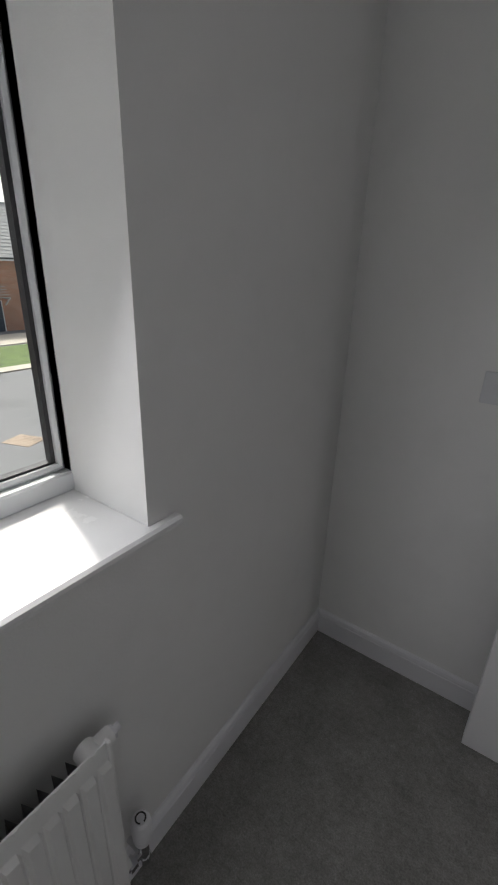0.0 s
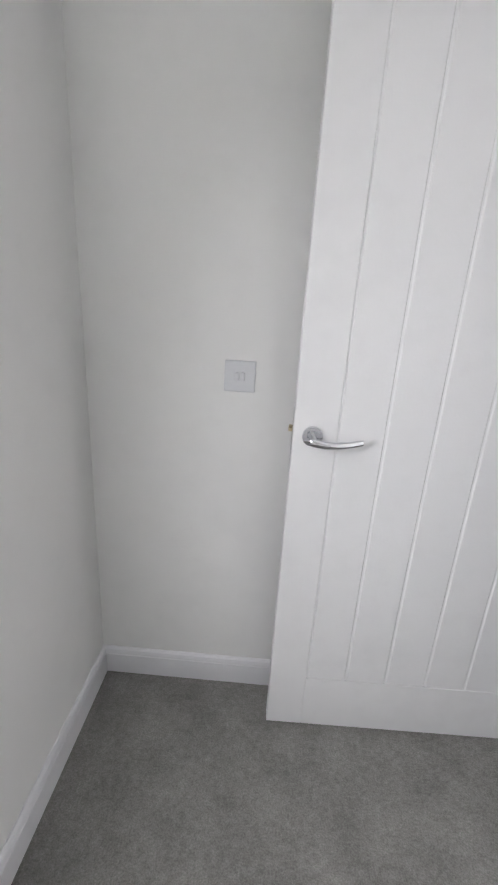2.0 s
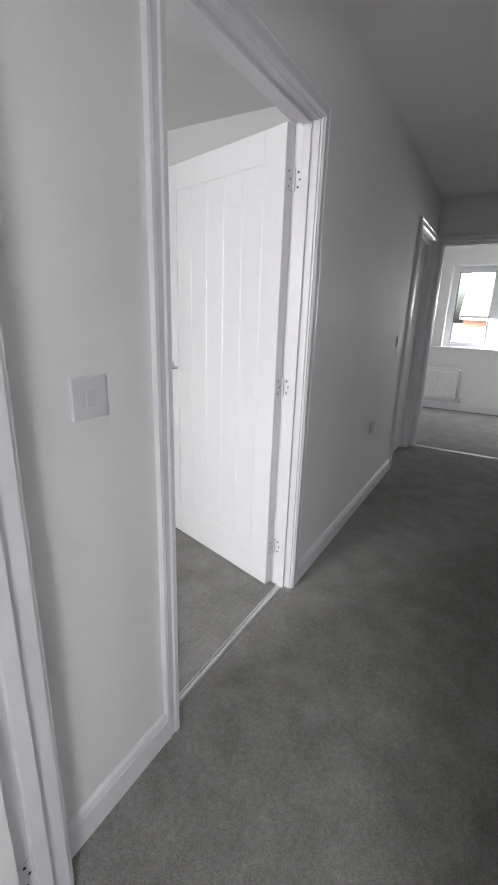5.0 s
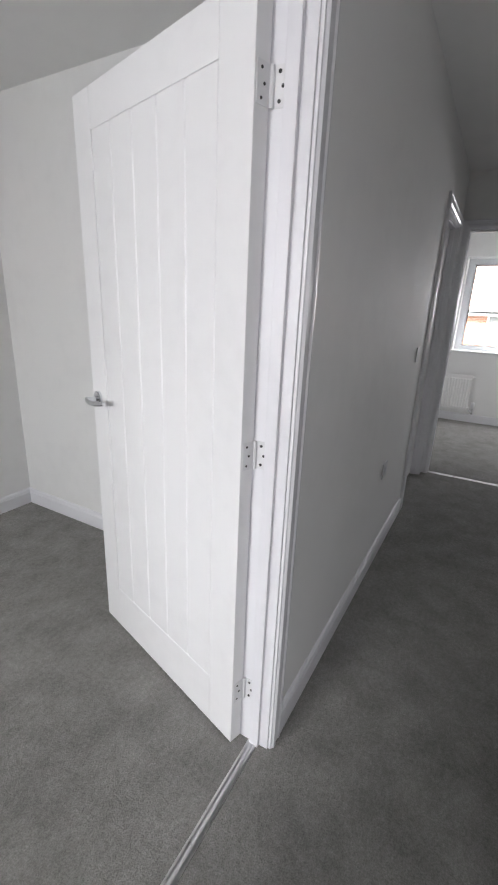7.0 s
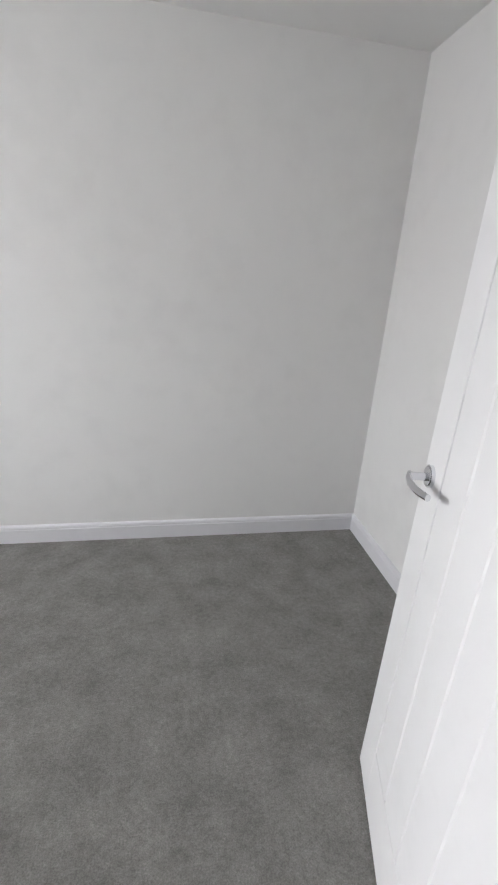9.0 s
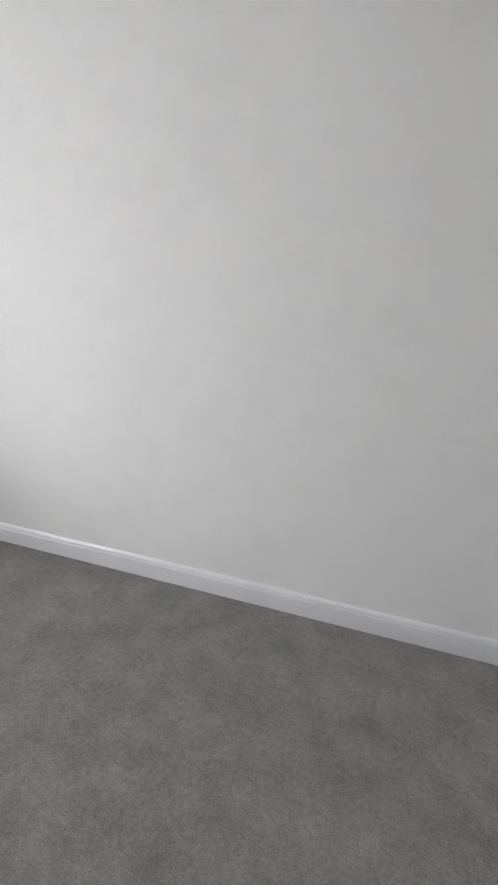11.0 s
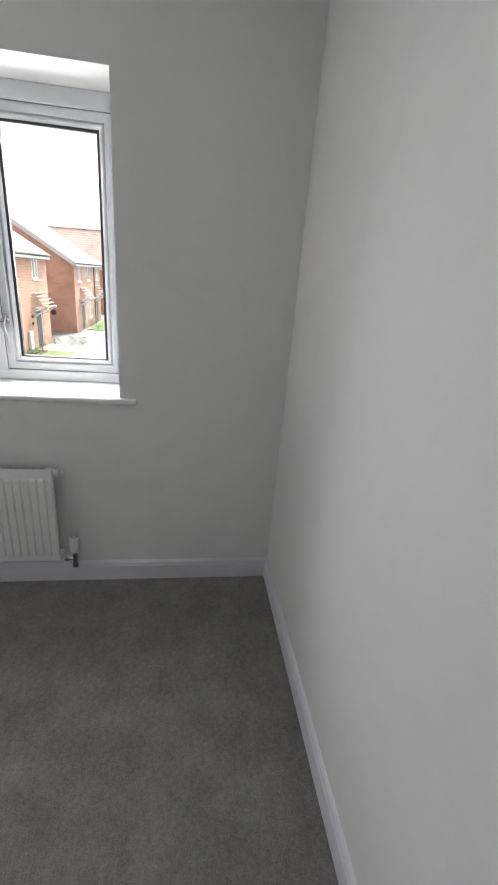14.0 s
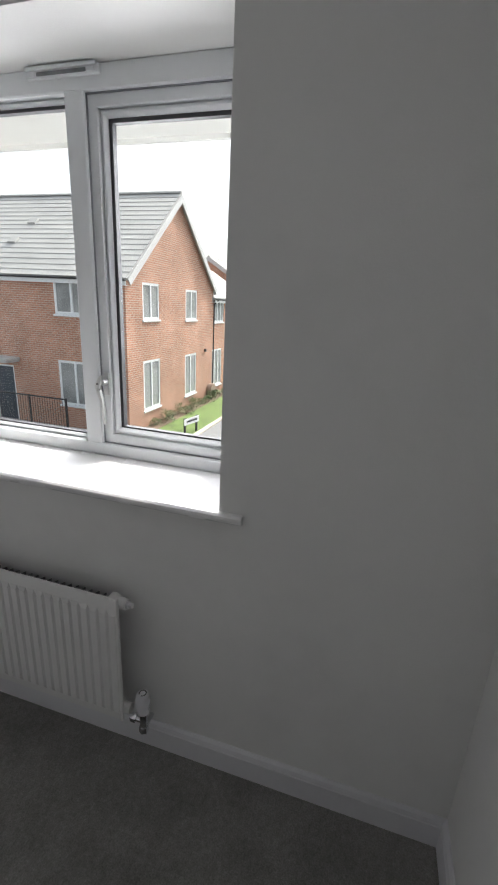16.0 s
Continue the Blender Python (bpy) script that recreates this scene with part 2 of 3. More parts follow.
structure("wall_back_bedroom_north", [(XC + .1, XD, 1.3, 1.4, -.01, ZC + .1)], M_WALL, "plain white painted plaster wall")
structure("wall_back_bedroom_south", [(XC + .1, XD, -2.7, -2.6, -.01, ZC + .1)], M_WALL, "plain white painted plaster wall")
structure("floor", [(XO, XD + .3, YS - .1, YF + .1, -.3, 0)], M_CARPET, "grey twist pile fitted carpet with brushed patches", "carpet")
structure("ceiling", [(XO, XD + .3, YS - .1, YF + .1, ZC, ZC + .1)], M_CEIL, "flat white painted plaster ceiling", "ceiling")

# roof above and eaves with soffit board
structure("roof", [(XO - .5, XD + .8, YS - .4, YF + .5, ZC + .35, ZC + .5)], mat("roof_underside", (.12, .12, .13), .8, scale=8, vary=.2), "dark roof of the house itself", "roof")
M_EAVES = mat("white_eaves_board", (.74, .73, .71), .6, scale=25, vary=.01)
structure("soffit", [(XO - .50, XO - .002, YS - .2, YF + .3, 2.10, 2.115), (XO - .515, XO - .50, YS - .2, YF + .3, 2.08, 2.30)], M_EAVES, "white plastic eaves soffit and fascia board", "soffit")


# ---- skirting, architraves, thresholds ----
SK = [(0, 0), (.015, 0), (.015, .079), (.0125, .081), (.0125, .084), (.0145, .087), (.0115, .099), (.005, .105), (0, .105)]


def skirting(a, b, n):
    """A run of skirting board from a to b on the floor; n points into the room."""
    bm = bmesh.new()
    n3 = Vector((*n, 0))
    sweep(bm, SK, [(Vector((*a, 0)), n3, Vector((0, 0, 1))), (Vector((*b, 0)), n3, Vector((0, 0, 1)))])
    return tagged(part("baseboard", bm, M_WOOD), "white gloss moulded skirting board along the wall", "skirting board", "skirting boards", "structure")


for a, b, n in [((XW, YS), (XW, Y2), (1, 0)), ((XW, Y2), (-.115, Y2), (0, -1)), ((0, 0), (BL - .068, 0), (0, -1)), ((BR + .068, 0), (3.40, 0), (0, -1)),
                ((XW, .1), (XW, YF), (1, 0)), ((XW, YF), (XB, YF), (0, -1)), ((XB, .1), (XB, YF), (-1, 0)), ((XW, .1), (BL - .068, .1), (0, 1)), ((BR + .068, .1), (XB, .1), (0, 1)),
                ((0, LS), (XC, LS), (0, 1)), ((-.115, YS), (-.115, AS - .068), (-1, 0)), ((XW, YS), (-.115, YS), (0, 1)), ((XD, -2.6), (XD, 1.3), (-1, 0)),
                ((0, AS - .068), (0, LS), (1, 0))]:
    skirting(a, b, n)

AR = [(0, 0), (.062, 0), (.062, .016), (.052, .018), (.046, .014), (.030, .014), (.024, .018), (.010, .018), (.004, .012), (0, .010)]


def architrave(origin, u, n, width, height):
    """A moulded architrave round an opening: origin at its foot, u along the wall, n out of it."""
    o, u, n, up = Vector(origin), Vector(u), Vector(n), Vector((0, 0, 1))
    bm = bmesh.new()
    g = .006
    sweep(bm, AR, [(o - u * g, -u, n), (o - u * g + up * (height + g), (up - u), n), (o + u * (width + g) + up * (height + g), (up + u), n), (o + u * (width + g), u, n)])
    return tagged(part("trim", bm, M_WOOD), "white gloss moulded architrave round a doorway", "architrave", "architraves", "structure")


def lining(name, origin, u, n, width, height, depth):
    """The lining of a doorway with its stop: n points from the hinge face through the wall."""
    o, u, n, up = Vector(origin), Vector(u), Vector(n), Vector((0, 0, 1))
    bm = bmesh.new()

    def slab(a, b, d0, d1, z0, z1):
        p, q = o + u * a + n * d0 + up * z0, o + u * b + n * d1 + up * z1
        box(bm, min(p.x, q.x), max(p.x, q.x), min(p.y, q.y), max(p.y, q.y), min(p.z, q.z), max(p.z, q.z), bevel=.0015)

    slab(-.028, 0, -.002, depth + .002, 0, height + .028)
    slab(width, width + .028, -.002, depth + .002, 0, height + .028)
    slab(-.0, width, -.002, depth + .002, height, height + .028)
    slab(0, .013, .04, .072, 0, height)
    slab(width - .013, width, .04, .072, 0, height)
    slab(.013, width - .013, .04, .072, height - .013, height)
    return tagged(part(name, bm, M_WOOD), "white gloss door lining with a stop bead", "door frame", "", "structure")


lining("door_frame_1", (-.115, AN, 0), (0, -1, 0), (1, 0, 0), AN - AS, DH, .115)
architrave((0, AN, 0), (0, -1, 0), (1, 0, 0), AN - AS, DH)
architrave((-.115, AN, 0), (0, -1, 0), (-1, 0, 0), AN - AS, DH)
lining("door_frame_2", (BR, .1, 0), (-1, 0, 0), (0, -1, 0), BR - BL, DH, .1)
architrave((BR, 0, 0), (-1, 0, 0), (0, -1, 0), BR - BL, DH)
architrave((BR, .1, 0), (-1, 0, 0), (0, 1, 0), BR - BL, DH)
lining("door_frame_3", (4.25, .1, 0), (-1, 0, 0), (0, -1, 0), .76, DH, .1)
architrave((4.25, 0, 0), (-1, 0, 0), (0, -1, 0), .76, DH)
lining("door_frame_4", (XC, -.06, 0), (0, -1, 0), (1, 0, 0), .85, DH, .1)
architrave((XC, -.075, 0), (0, -1, 0), (-1, 0, 0), .82, DH)


def threshold(a, b, w):
    """A metal carpet bar with two raised lips."""
    a, b = Vector((*a, 0)), Vector((*b, 0))
    u = (b - a).normalized()
    n = Vector((-u.y, u.x, 0))
    bm = bmesh.new()
    h = w / 2
    sweep(bm, [(-h, 0), (-h * .9, .005), (-h * .45, .008), (-h * .2, .005), (h * .2, .005), (h * .45, .008), (h * .9, .005), (h, 0)], [(a, n, Vector((0, 0, 1))), (b, n, Vector((0, 0, 1)))])
    return tagged(part("threshold_bar", bm, M_STEEL), "brushed metal carpet threshold bar in a doorway", "threshold bar", "threshold bars", "structure")


threshold((-.077, AN), (-.077, AS), .034)
threshold((BL, .051), (BR, .051), .034)
threshold((XC + .04, -.06), (XC + .04, -.91), .034)


# ---- doors ----
LW, LH, LT = 0.838, 1.981, 0.044


def lever(bm, s, z, side, face):
    """A lever handle on a round rose: side +1 or -1 is the way out of the face, s along the leaf."""
    rod(bm, (s, face, z), (s, face + side * .008, z), .026, 28)
    rod(bm, (s, face + side * .008, z), (s, face + side * .011, z), .022, 28)
    rod(bm, (s, face + side * .010, z - .002), (s, face + side * .048, z - .003), .0095, 18)
    # flat tapering bar with a shallow upward bow and a square end
    way = [(.010, .046, -.003, .0098), (-.004, .051, -.0045, .0100), (-.030, .053, -.007, .0098), (-.060, .051, -.0065, .0094), (-.090, .047, -.003, .0088), (-.120, .042, .0025, .0080)]
    ell = [(math.cos(2 * math.pi * k / 14), math.sin(2 * math.pi * k / 14)) for k in range(14)]
    sweep(bm, ell, [(Vector((s + u, face + side * v, z + w)), Vector((0, .0058, 0)), Vector((0, 0, h))) for u, v, w, h in way])


def leaf(name, m, label, hz=.985):
    """A cottage door leaf: x along it from the hinges, y its thickness from 0 to -LT, grooved on both faces."""
    e = thing(name, m, label, "door", "panelled doors", "structure")
    st, gr = .112, .0062
    zb, zt = .190, LH - .115
    # core with a frame raised round a panel of six vee-jointed boards
    bm = bmesh.new()
    for a, b, c, d in ((0, st, 0, LH), (LW - st, LW, 0, LH), (st, LW - st, 0, zb), (st, LW - st, zt, LH)):
        box(bm, a, b, -LT, 0, c, d, bevel=.002)
    part("frame", bm, M_DOOR, e)
    n = 5
    w = (LW - 2 * st) / n
    bm = bmesh.new()
    for i in range(n):
        x0, x1 = st + i * w, st + (i + 1) * w
        prof = [(x0 + .0005, -gr), (x0 + .0055, -.0012), (x1 - .0055, -.0012), (x1 - .0005, -gr), (x1 - .0005, -LT + gr), (x1 - .0055, -LT + .0012), (x0 + .0055, -LT + .0012), (x0 + .0005, -LT + gr)]
        sweep(bm, prof, [(Vector((0, 0, zb + .001)), Vector((1, 0, 0)), Vector((0, 1, 0))), (Vector((0, 0, zt - .001)), Vector((1, 0, 0)), Vector((0, 1, 0)))])
        part("board", bm, M_DOOR, e)
        bm = bmesh.new()
    bm.free()
    bm = bmesh.new()
    for y0, y1 in ((-.0085, -.0045), (-LT + .0045, -LT + .0085)):
        box(bm, st, LW - st, y0, y1, zb, zt)
    part("panel_backing", bm, M_DOOR, e)
    for side, face in ((1, 0), (-1, -LT)):
        bm = bmesh.new()
        lever(bm, .789, hz, side, face)
        part("handle", bm, M_CHROME, e, "polished chrome lever handle on a round rose", True)
    bm = bmesh.new()
    box(bm, LW, LW + .0012, -LT + .006, -.006, .93, 1.05)
    part("latch_plate", bm, M_STEEL, e, "small steel latch plate")
    bm = bmesh.new()
    box(bm, LW, LW + .011, -LT / 2 - .006, -LT / 2 + .006, .988, 1.004, bevel=.002)
    part("latch", bm, M_BRASS, e, "brassy spring latch tongue")
    for z in (.200, .993, 1.800):
        bm = bmesh.new()
        rod(bm, (-.003, -LT - .004, z - .038), (-.003, -LT - .004, z + .038), .0055, 12)
        box(bm, -.0016, .0, -LT, -.006, z - .038, z + .038)
        h = part("hinge", bm, M_HINGE, e, "satin steel butt hinge")
        bm = bmesh.new()
        for y, dz in ((-.019, -.026), (-.027, 0), (-.019, .026)):
            rod(bm, (-.0028, y, z + dz), (-.0010, y, z + dz), .0032, 10)
        part("screw", bm, M_DARK, h, "dark screw heads")
    return e


def hang(name, x, y, heading, label, hz=.985):
    """Hangs a leaf by the foot of its hinge edge, opened to the given heading."""
    return leaf(name, pose(x, y, .012, 0, 0, heading), label, hz)


hang("door_1", -.116, -.110, 181.0, "open white cottage door with vertical grooves and chrome lever")
hang("door_2", 1.284, .108, 74.0, "white cottage door standing open into the bedroom", 1.012)
hang("door_3", 4.247, .062, 180.0, "closed white cottage door in the landing wall")


def jamb_plate(frame_name, x, y, ax):
    """Steel hinge plates let into the lining."""
    fr = bpy.data.objects[frame_name]
    for z in (.212, 1.005, 1.812):
        bm = bmesh.new()
        if ax == "x":
            box(bm, x - .0016, x, y - .040, y, z - .038, z + .038)
        else:
            box(bm, x, x + .040, y - .0016, y, z - .038, z + .038)
        h = part("hinge_plate", bm, M_HINGE, fr, "satin steel hinge plate")
        bm = bmesh.new()
        for o, dz in ((.025, -.026), (.033, 0), (.025, .026)):
            if ax == "x":
                rod(bm, (x - .0028, y - o, z + dz), (x - .0008, y - o, z + dz), .004, 10)
            else:
                rod(bm, (x + o, y - .0028, z + dz), (x + o, y - .0008, z + dz), .0032, 10)
        part("screw", bm, M_DARK, h, "dark screw heads")


jamb_plate("door_frame_2", BR, .1, "x")
jamb_plate("door_frame_1", -.115, AN, "y")


# ---- windows ----
def window(name, m, width, open_side, label):
    """A two-light casement: x along the wall, y into the room, origin at the sill's middle on the frame's inner face."""
    e = thing(name, m, label, "window", "casement windows", "structure")
    h, fw, ft, fb, d = HEAD - SILL, .072, .062, .044, .075
    w2 = width / 2
    bm = bmesh.new()
    ring(bm, -w2, w2, 0, h, fw, -d, 0, top=ft, foot=fb)
    part("window_frame", bm, M_UPVC, e)
    bm = bmesh.new()
    box(bm, -.032, .032, -d, .001, fb - .004, h - ft + .004, bevel=.005)
    part("mullion", bm, M_UPVC, e)
    # opening sash, set back behind the frame with a sloping glazing bead
    a, b = (.031, w2 - fw) if open_side > 0 else (-w2 + fw, -.031)
    z0, z1, sw = fb, h - ft, .056
    bm = bmesh.new()
    ring(bm, a, b, z0, z1, .034, -.066, -.016, lip=.003)
    s = part("sash", bm, M_UPVC, e)
    bm = bmesh.new()
    ring(bm, a + .033, b - .033, z0 + .033, z1 - .033, sw - .033, -.060, -.022, lip=.009)
    part("glazing_bead", bm, M_UPVC, s)
    # gasket made wider in black to take in the shade of the glazing rebate
    bm = bmesh.new()
    g = .011
    for p, q, r, t in ((a + sw, a + sw + g, z0 + sw, z1 - sw), (b - sw - g, b - sw, z0 + sw, z1 - sw), (a + sw + g, b - sw - g, z0 + sw, z0 + sw + g * .5), (a + sw + g, b - sw - g, z1 - sw - g, z1 - sw)):
        box(bm, p, q, -.056, -.036, r, t)
    part("gasket", bm, M_GASKET, s, "black glazing gasket widened for the rebate's shade")
    # grey line round the sash: its seal and the painted shade of the frame's step
    bm = bmesh.new()
    for p, q, r, t in ((a, a + .003, z0, z1), (b - .003, b, z0, z1), (a + .003, b - .003, z0, z0 + .003), (a + .003, b - .003, z1 - .003, z1)):
        box(bm, p, q, -.020, -.010, r, t)
    part("seal", bm, M_SEAL_SHADE, s, "grey line for the seal and the shade round the sash")
    bm = bmesh.new()
    box(bm, a + sw, b - sw, -.054, -.040, z0 + sw, z1 - sw)
    p1 = part("pane", bm, M_GLASS, s, "clear double glazed pane")
    # cranked handle on the sash stile next to the mullion
    hx, k = (a + .022, 1) if open_side > 0 else (b - .022, -1)
    bm = bmesh.new()
    box(bm, hx - .011, hx + .011, -.016, -.006, .215, .292, bevel=.004)
    rod(bm, (hx, -.006, .262), (hx, .018, .262), .010, 16)
    hd = part("handle", bm, M_STEEL, s, "satin silver espagnolette handle", True)
    bm = bmesh.new()
    sweep(bm, [(-.0085, 0), (-.006, -.005), (.006, -.005), (.0085, 0), (.006, .008), (-.006, .008)],
          [(Vector((hx + u, v, z)), Vector((w, 0, 0)), Vector((0, 1, 0))) for u, v, z, w in ((0, .014, .284, .7), (-k * .006, .017, .268, 1.25), (-k * .012, .020, .250, 1.3), (-k * .006, .022, .228, .9), (k * .002, .020, .200, .75), (k * .004, .018, .165, .7), (k * .004, .016, .122, .6))])
    part("grip", bm, M_STEEL, hd, "", True)
    bm = bmesh.new()
    rod(bm, (hx - k * .010, .020, .258), (hx - k * .010, .0295, .258), .0028, 8)
    part("screw", bm, M_DARK, hd, "dark screw head")
    # fixed light
    a, b = (-w2 + fw, -.032) if open_side > 0 else (.032, w2 - fw)
    bm = bmesh.new()
    ring(bm, a, b, fb, h - ft, .014, -.060, -.022, lip=.006)
    part("glazing_bead", bm, M_UPVC, e)
    # black strip here too covers both gasket and shaded rebate
    bm = bmesh.new()
    c, t0, t1 = .014, fb + .014, h - ft - .014
    for p, q, r, t in ((a + c, a + c + .009, t0, t1), (b - c - .009, b - c, t0, t1), (a + c + .009, b - c - .009, t0, t0 + .005), (a + c + .009, b - c - .009, t1 - .009, t1)):
        box(bm, p, q, -.056, -.036, r, t)
    part("gasket", bm, M_GASKET, e, "black glazing gasket widened for the rebate's shade")
    bm = bmesh.new()
    box(bm, a + c, b - c, -.054, -.040, t0, t1)
    p2 = part("pane", bm, M_GLASS, e, "clear double glazed pane")
    p1.visible_shadow = p2.visible_shadow = False
    # trickle vent on the head: a hood, its long slot's shade a dark strip between end blocks
    bm = bmesh.new()
    box(bm, -.095, .145, .0, .014, h - .030, h - .004, bevel=.005)
    box(bm, -.090, .140, .012, .024, h - .012, h - .004, bevel=.003)
    v = part("trickle_vent", bm, M_UPVC, e, "white plastic trickle vent")
    bm = bmesh.new()
    box(bm, -.055, .105, .0145, .0165, h - .025, h - .016)
    part("vent_slot", bm, mat("vent_slot_shade", (.16, .17, .18), .7, scale=40, vary=.2), v, "dark strip for the shade in the ventilation slot")
    for x in (-.072, .122):
        bm = bmesh.new()
        box(bm, x - .011, x + .011, .0145, .0175, h - .026, h - .015, bevel=.001)
        part("end_block", bm, M_UPVC, v)
    return e


FR = XW - .245
window("window_1", pose(XW - .232, -1.35, SILL, 0, 0, -90), 1.20, 1, "white plastic casement window above a radiator")
window("window_2", pose(FR, .972, SILL, 0, 0, -90), 1.20, -1, "white plastic casement window with a silver handle")
window("window_3", pose(XD + .2, (C0 + C1) / 2, SILL, 0, 0, 90), C1 - C0, -1, "white plastic casement window across the landing")


def sill(name, x0, x1, y0, y1, nose):
    """A painted board with a rounded nose and short horns past the opening."""
    bm = bmesh.new()
    box(bm, min(x0, x1), max(x0, x1), y0, y1, SILL - .025, SILL)
    prof = [(0, -.025), (nose * .65, -.025), (nose * .95, -.020), (nose, -.012), (nose * .95, -.005), (nose * .65, 0), (0, 0)]
    sweep(bm, prof, [(Vector((x1, y, SILL)), Vector((1, 0, 0)), Vector((0, 0, 1))) for y in (y0 - .07, y1 + .07)])
    return tagged(part(name, bm, M_SILL), "white gloss painted window board with rounded nose", "window sill", "window boards", "structure")


sill("window_sill_1", XO + .02, XW + .002, A0, A1, .022)
sill("window_sill_2", XO + .02, XW + .002, B0, B1, .022)
sill("window_sill_3", XD + .28, XD - .002, C0, C1, -.022)


# ---- radiators ----
def radiator(m, length, label):
    """A panel convector: x along the wall, y into the room, origin on the wall at the floor under its end."""
    e = thing("radiator", m, label, "radiator", "radiators")
    z0, z1 = .165, .630
    n = round(length / .0333)
    st = length / n
    for y, side, nm in ((.078, 1, "front_panel"),):
        bm = bmesh.new()
        pts = []
        for i in range(n):
            x = -(i + .5) * st
            for dx, dy in ((.0150, .0), (.0095, .0075), (-.0095, .0075), (-.0150, .0)):
                pts.append((x + dx, dy))
        pts = [(-.004, 0)] + pts + [(-length + .004, 0)]
        rows = []
        for z, k in ((z0, 0), (z0 + .025, 0), (z0 + .038, 1), (z1 - .058, 1), (z1 - .045, 0), (z1 - .012, 0), (z1 - .003, -.25)):
            rows.append([bm.verts.new((px, y + side * (.0015 + py * k), z)) for px, py in pts])
        back = [[bm.verts.new((px, y - side * .004, z)) for px, py in pts] for z in (z0, z1 - .003)]
        for r0, r1 in zip(rows, rows[1:]):
            for i in range(len(pts) - 1):
                bm.faces.new((r0[i], r0[i + 1], r1[i + 1], r1[i]))
        for i in range(len(pts) - 1):
            bm.faces.new((back[0][i], back[0][i + 1], rows[0][i + 1], rows[0][i]))
            bm.faces.new((back[1][i], back[1][i + 1], rows[-1][i + 1], rows[-1][i]))
        bm.faces.new((back[0][0], back[0][-1], back[1][-1], back[1][0]))
        box(bm, -.008, .0, y - .007, y + .007, z0, z1 - .001, bevel=.003)
        box(bm, -length, -length + .008, y - .007, y + .007, z0, z1 - .001, bevel=.003)
        part(nm, bm, M_RAD, e)
    # zigzag convector fins
    bm = bmesh.new()
    k = int((length - .1) / .0125)
    for y0, y1 in ((.040, .073),):
        rows = [[bm.verts.new((-.05 - i * .0125, y0 if i % 2 else y1, z)) for i in range(k)] for z in (z0 + .06, z1 - .02)]
        for i in range(k - 1):
            bm.faces.new((rows[0][i], rows[0][i + 1], rows[1][i + 1], rows[1][i]))
    part("convector_fins", bm, mat("grey_steel_fins", (.2, .2, .2), .5, .3, scale=30, vary=.2), e, "grey zigzag steel convector fins")
    for x in (-.028, -length + .028):
        for z in (z0 + .03, z1 - .03):
            bm = bmesh.new()
            rod(bm, (x, .040, z), (x, .074, z), .021, 20)
            rod(bm, (x, .055, z), (x + (.045 if x > -.1 else -.045), .055, z), .0165, 18)
            part("header", bm, M_RAD, e, "", True)
    bm = bmesh.new()
    rod(bm, (.016, .055, z1 - .03), (.024, .055, z1 - .03), .0135, 6)
    rod(bm, (.024, .055, z1 - .03), (.036, .055, z1 - .03), .008, 12)
    part("bleed_valve", bm, M_PLATE, e, "white air vent plug", True)
    for x in (-.1, -length + .1):
        bm = bmesh.new()
        box(bm, x - .016, x + .016, .0, .028, z0 + .05, z1 - .14, bevel=.003)
        part("bracket", bm, M_RAD, e)
    # thermostatic valve at the near end, plain one at the other
    bm = bmesh.new()
    rod(bm, (.012, .055, z0 - .005), (.060, .055, z0 - .005), .009, 14)
    rod(bm, (.016, .055, z0 - .005), (.034, .055, z0 - .005), .0145, 6)
    rod(bm, (.060, .055, z0 - .035), (.060, .055, z0 + .03), .0125, 16)
    rod(bm, (.060, .055, z0 - .048), (.060, .055, z0 - .026), .0155, 6)
    rod(bm, (.060, .055, z0 - .038), (.060, .0, z0 - .038), .0075, 12)
    v = part("valve", bm, M_CHROME, e, "chrome angled radiator valve", True)
    bm = bmesh.new()
    prof = [(.015, .03), (.0195, .034), (.0215, .045), (.0205, .052), (.0215, .056), (.0230, .085), (.0200, .104), (.0150, .110)]
    for (r0, a), (r1, b) in zip(prof, prof[1:]):
        rod(bm, (.060, .055, z0 + a), (.060, .055, z0 + b), r0, 24, r1)
    hd = part("valve_head", bm, M_PLATE, v, "white thermostatic head", True)
    bm = bmesh.new()
    for i in range(24):
        if 5 < i < 9:
            continue
        t0, t1 = 2 * math.pi * i / 24, 2 * math.pi * (i + 1) / 24
        q = [bm.verts.new((.060 + r * math.cos(t), .055 + r * math.sin(t), z0 + .1108)) for r, t in ((.009, t0), (.0125, t0), (.0125, t1), (.009, t1))]
        bm.faces.new(q)
    part("dial_ring", bm, M_DARK, hd, "dark dial marking")
    bm = bmesh.new()
    rod(bm, (-length - .012, .055, z0 - .005), (-length - .055, .055, z0 - .005), .009, 14)
    rod(bm, (-length - .055, .055, z0 - .040), (-length - .055, .055, z0 + .04), .0135, 16)
    rod(bm, (-length - .055, .055, z0 - .03), (-length - .055, .0, z0 - .03), .0075, 12)
    part("valve", bm, M_CHROME, e, "chrome lockshield valve", True)
    for o in e.children_recursive:
        o.data.transform(Matrix.Scale(-1, 4, (1, 0, 0)))
        o.data.flip_normals()
    return e


radiator(pose(XW, 1.256, 0, 0, 0, -90), .65, "white ribbed panel radiator under the bedroom window")
radiator(pose(XW, -1.003, 0, 0, 0, -90), .72, "white ribbed panel radiator with grey fins behind")
radiator(pose(XD, -.212, 0, 0, 0, 90), .50, "white radiator under the back bedroom window")


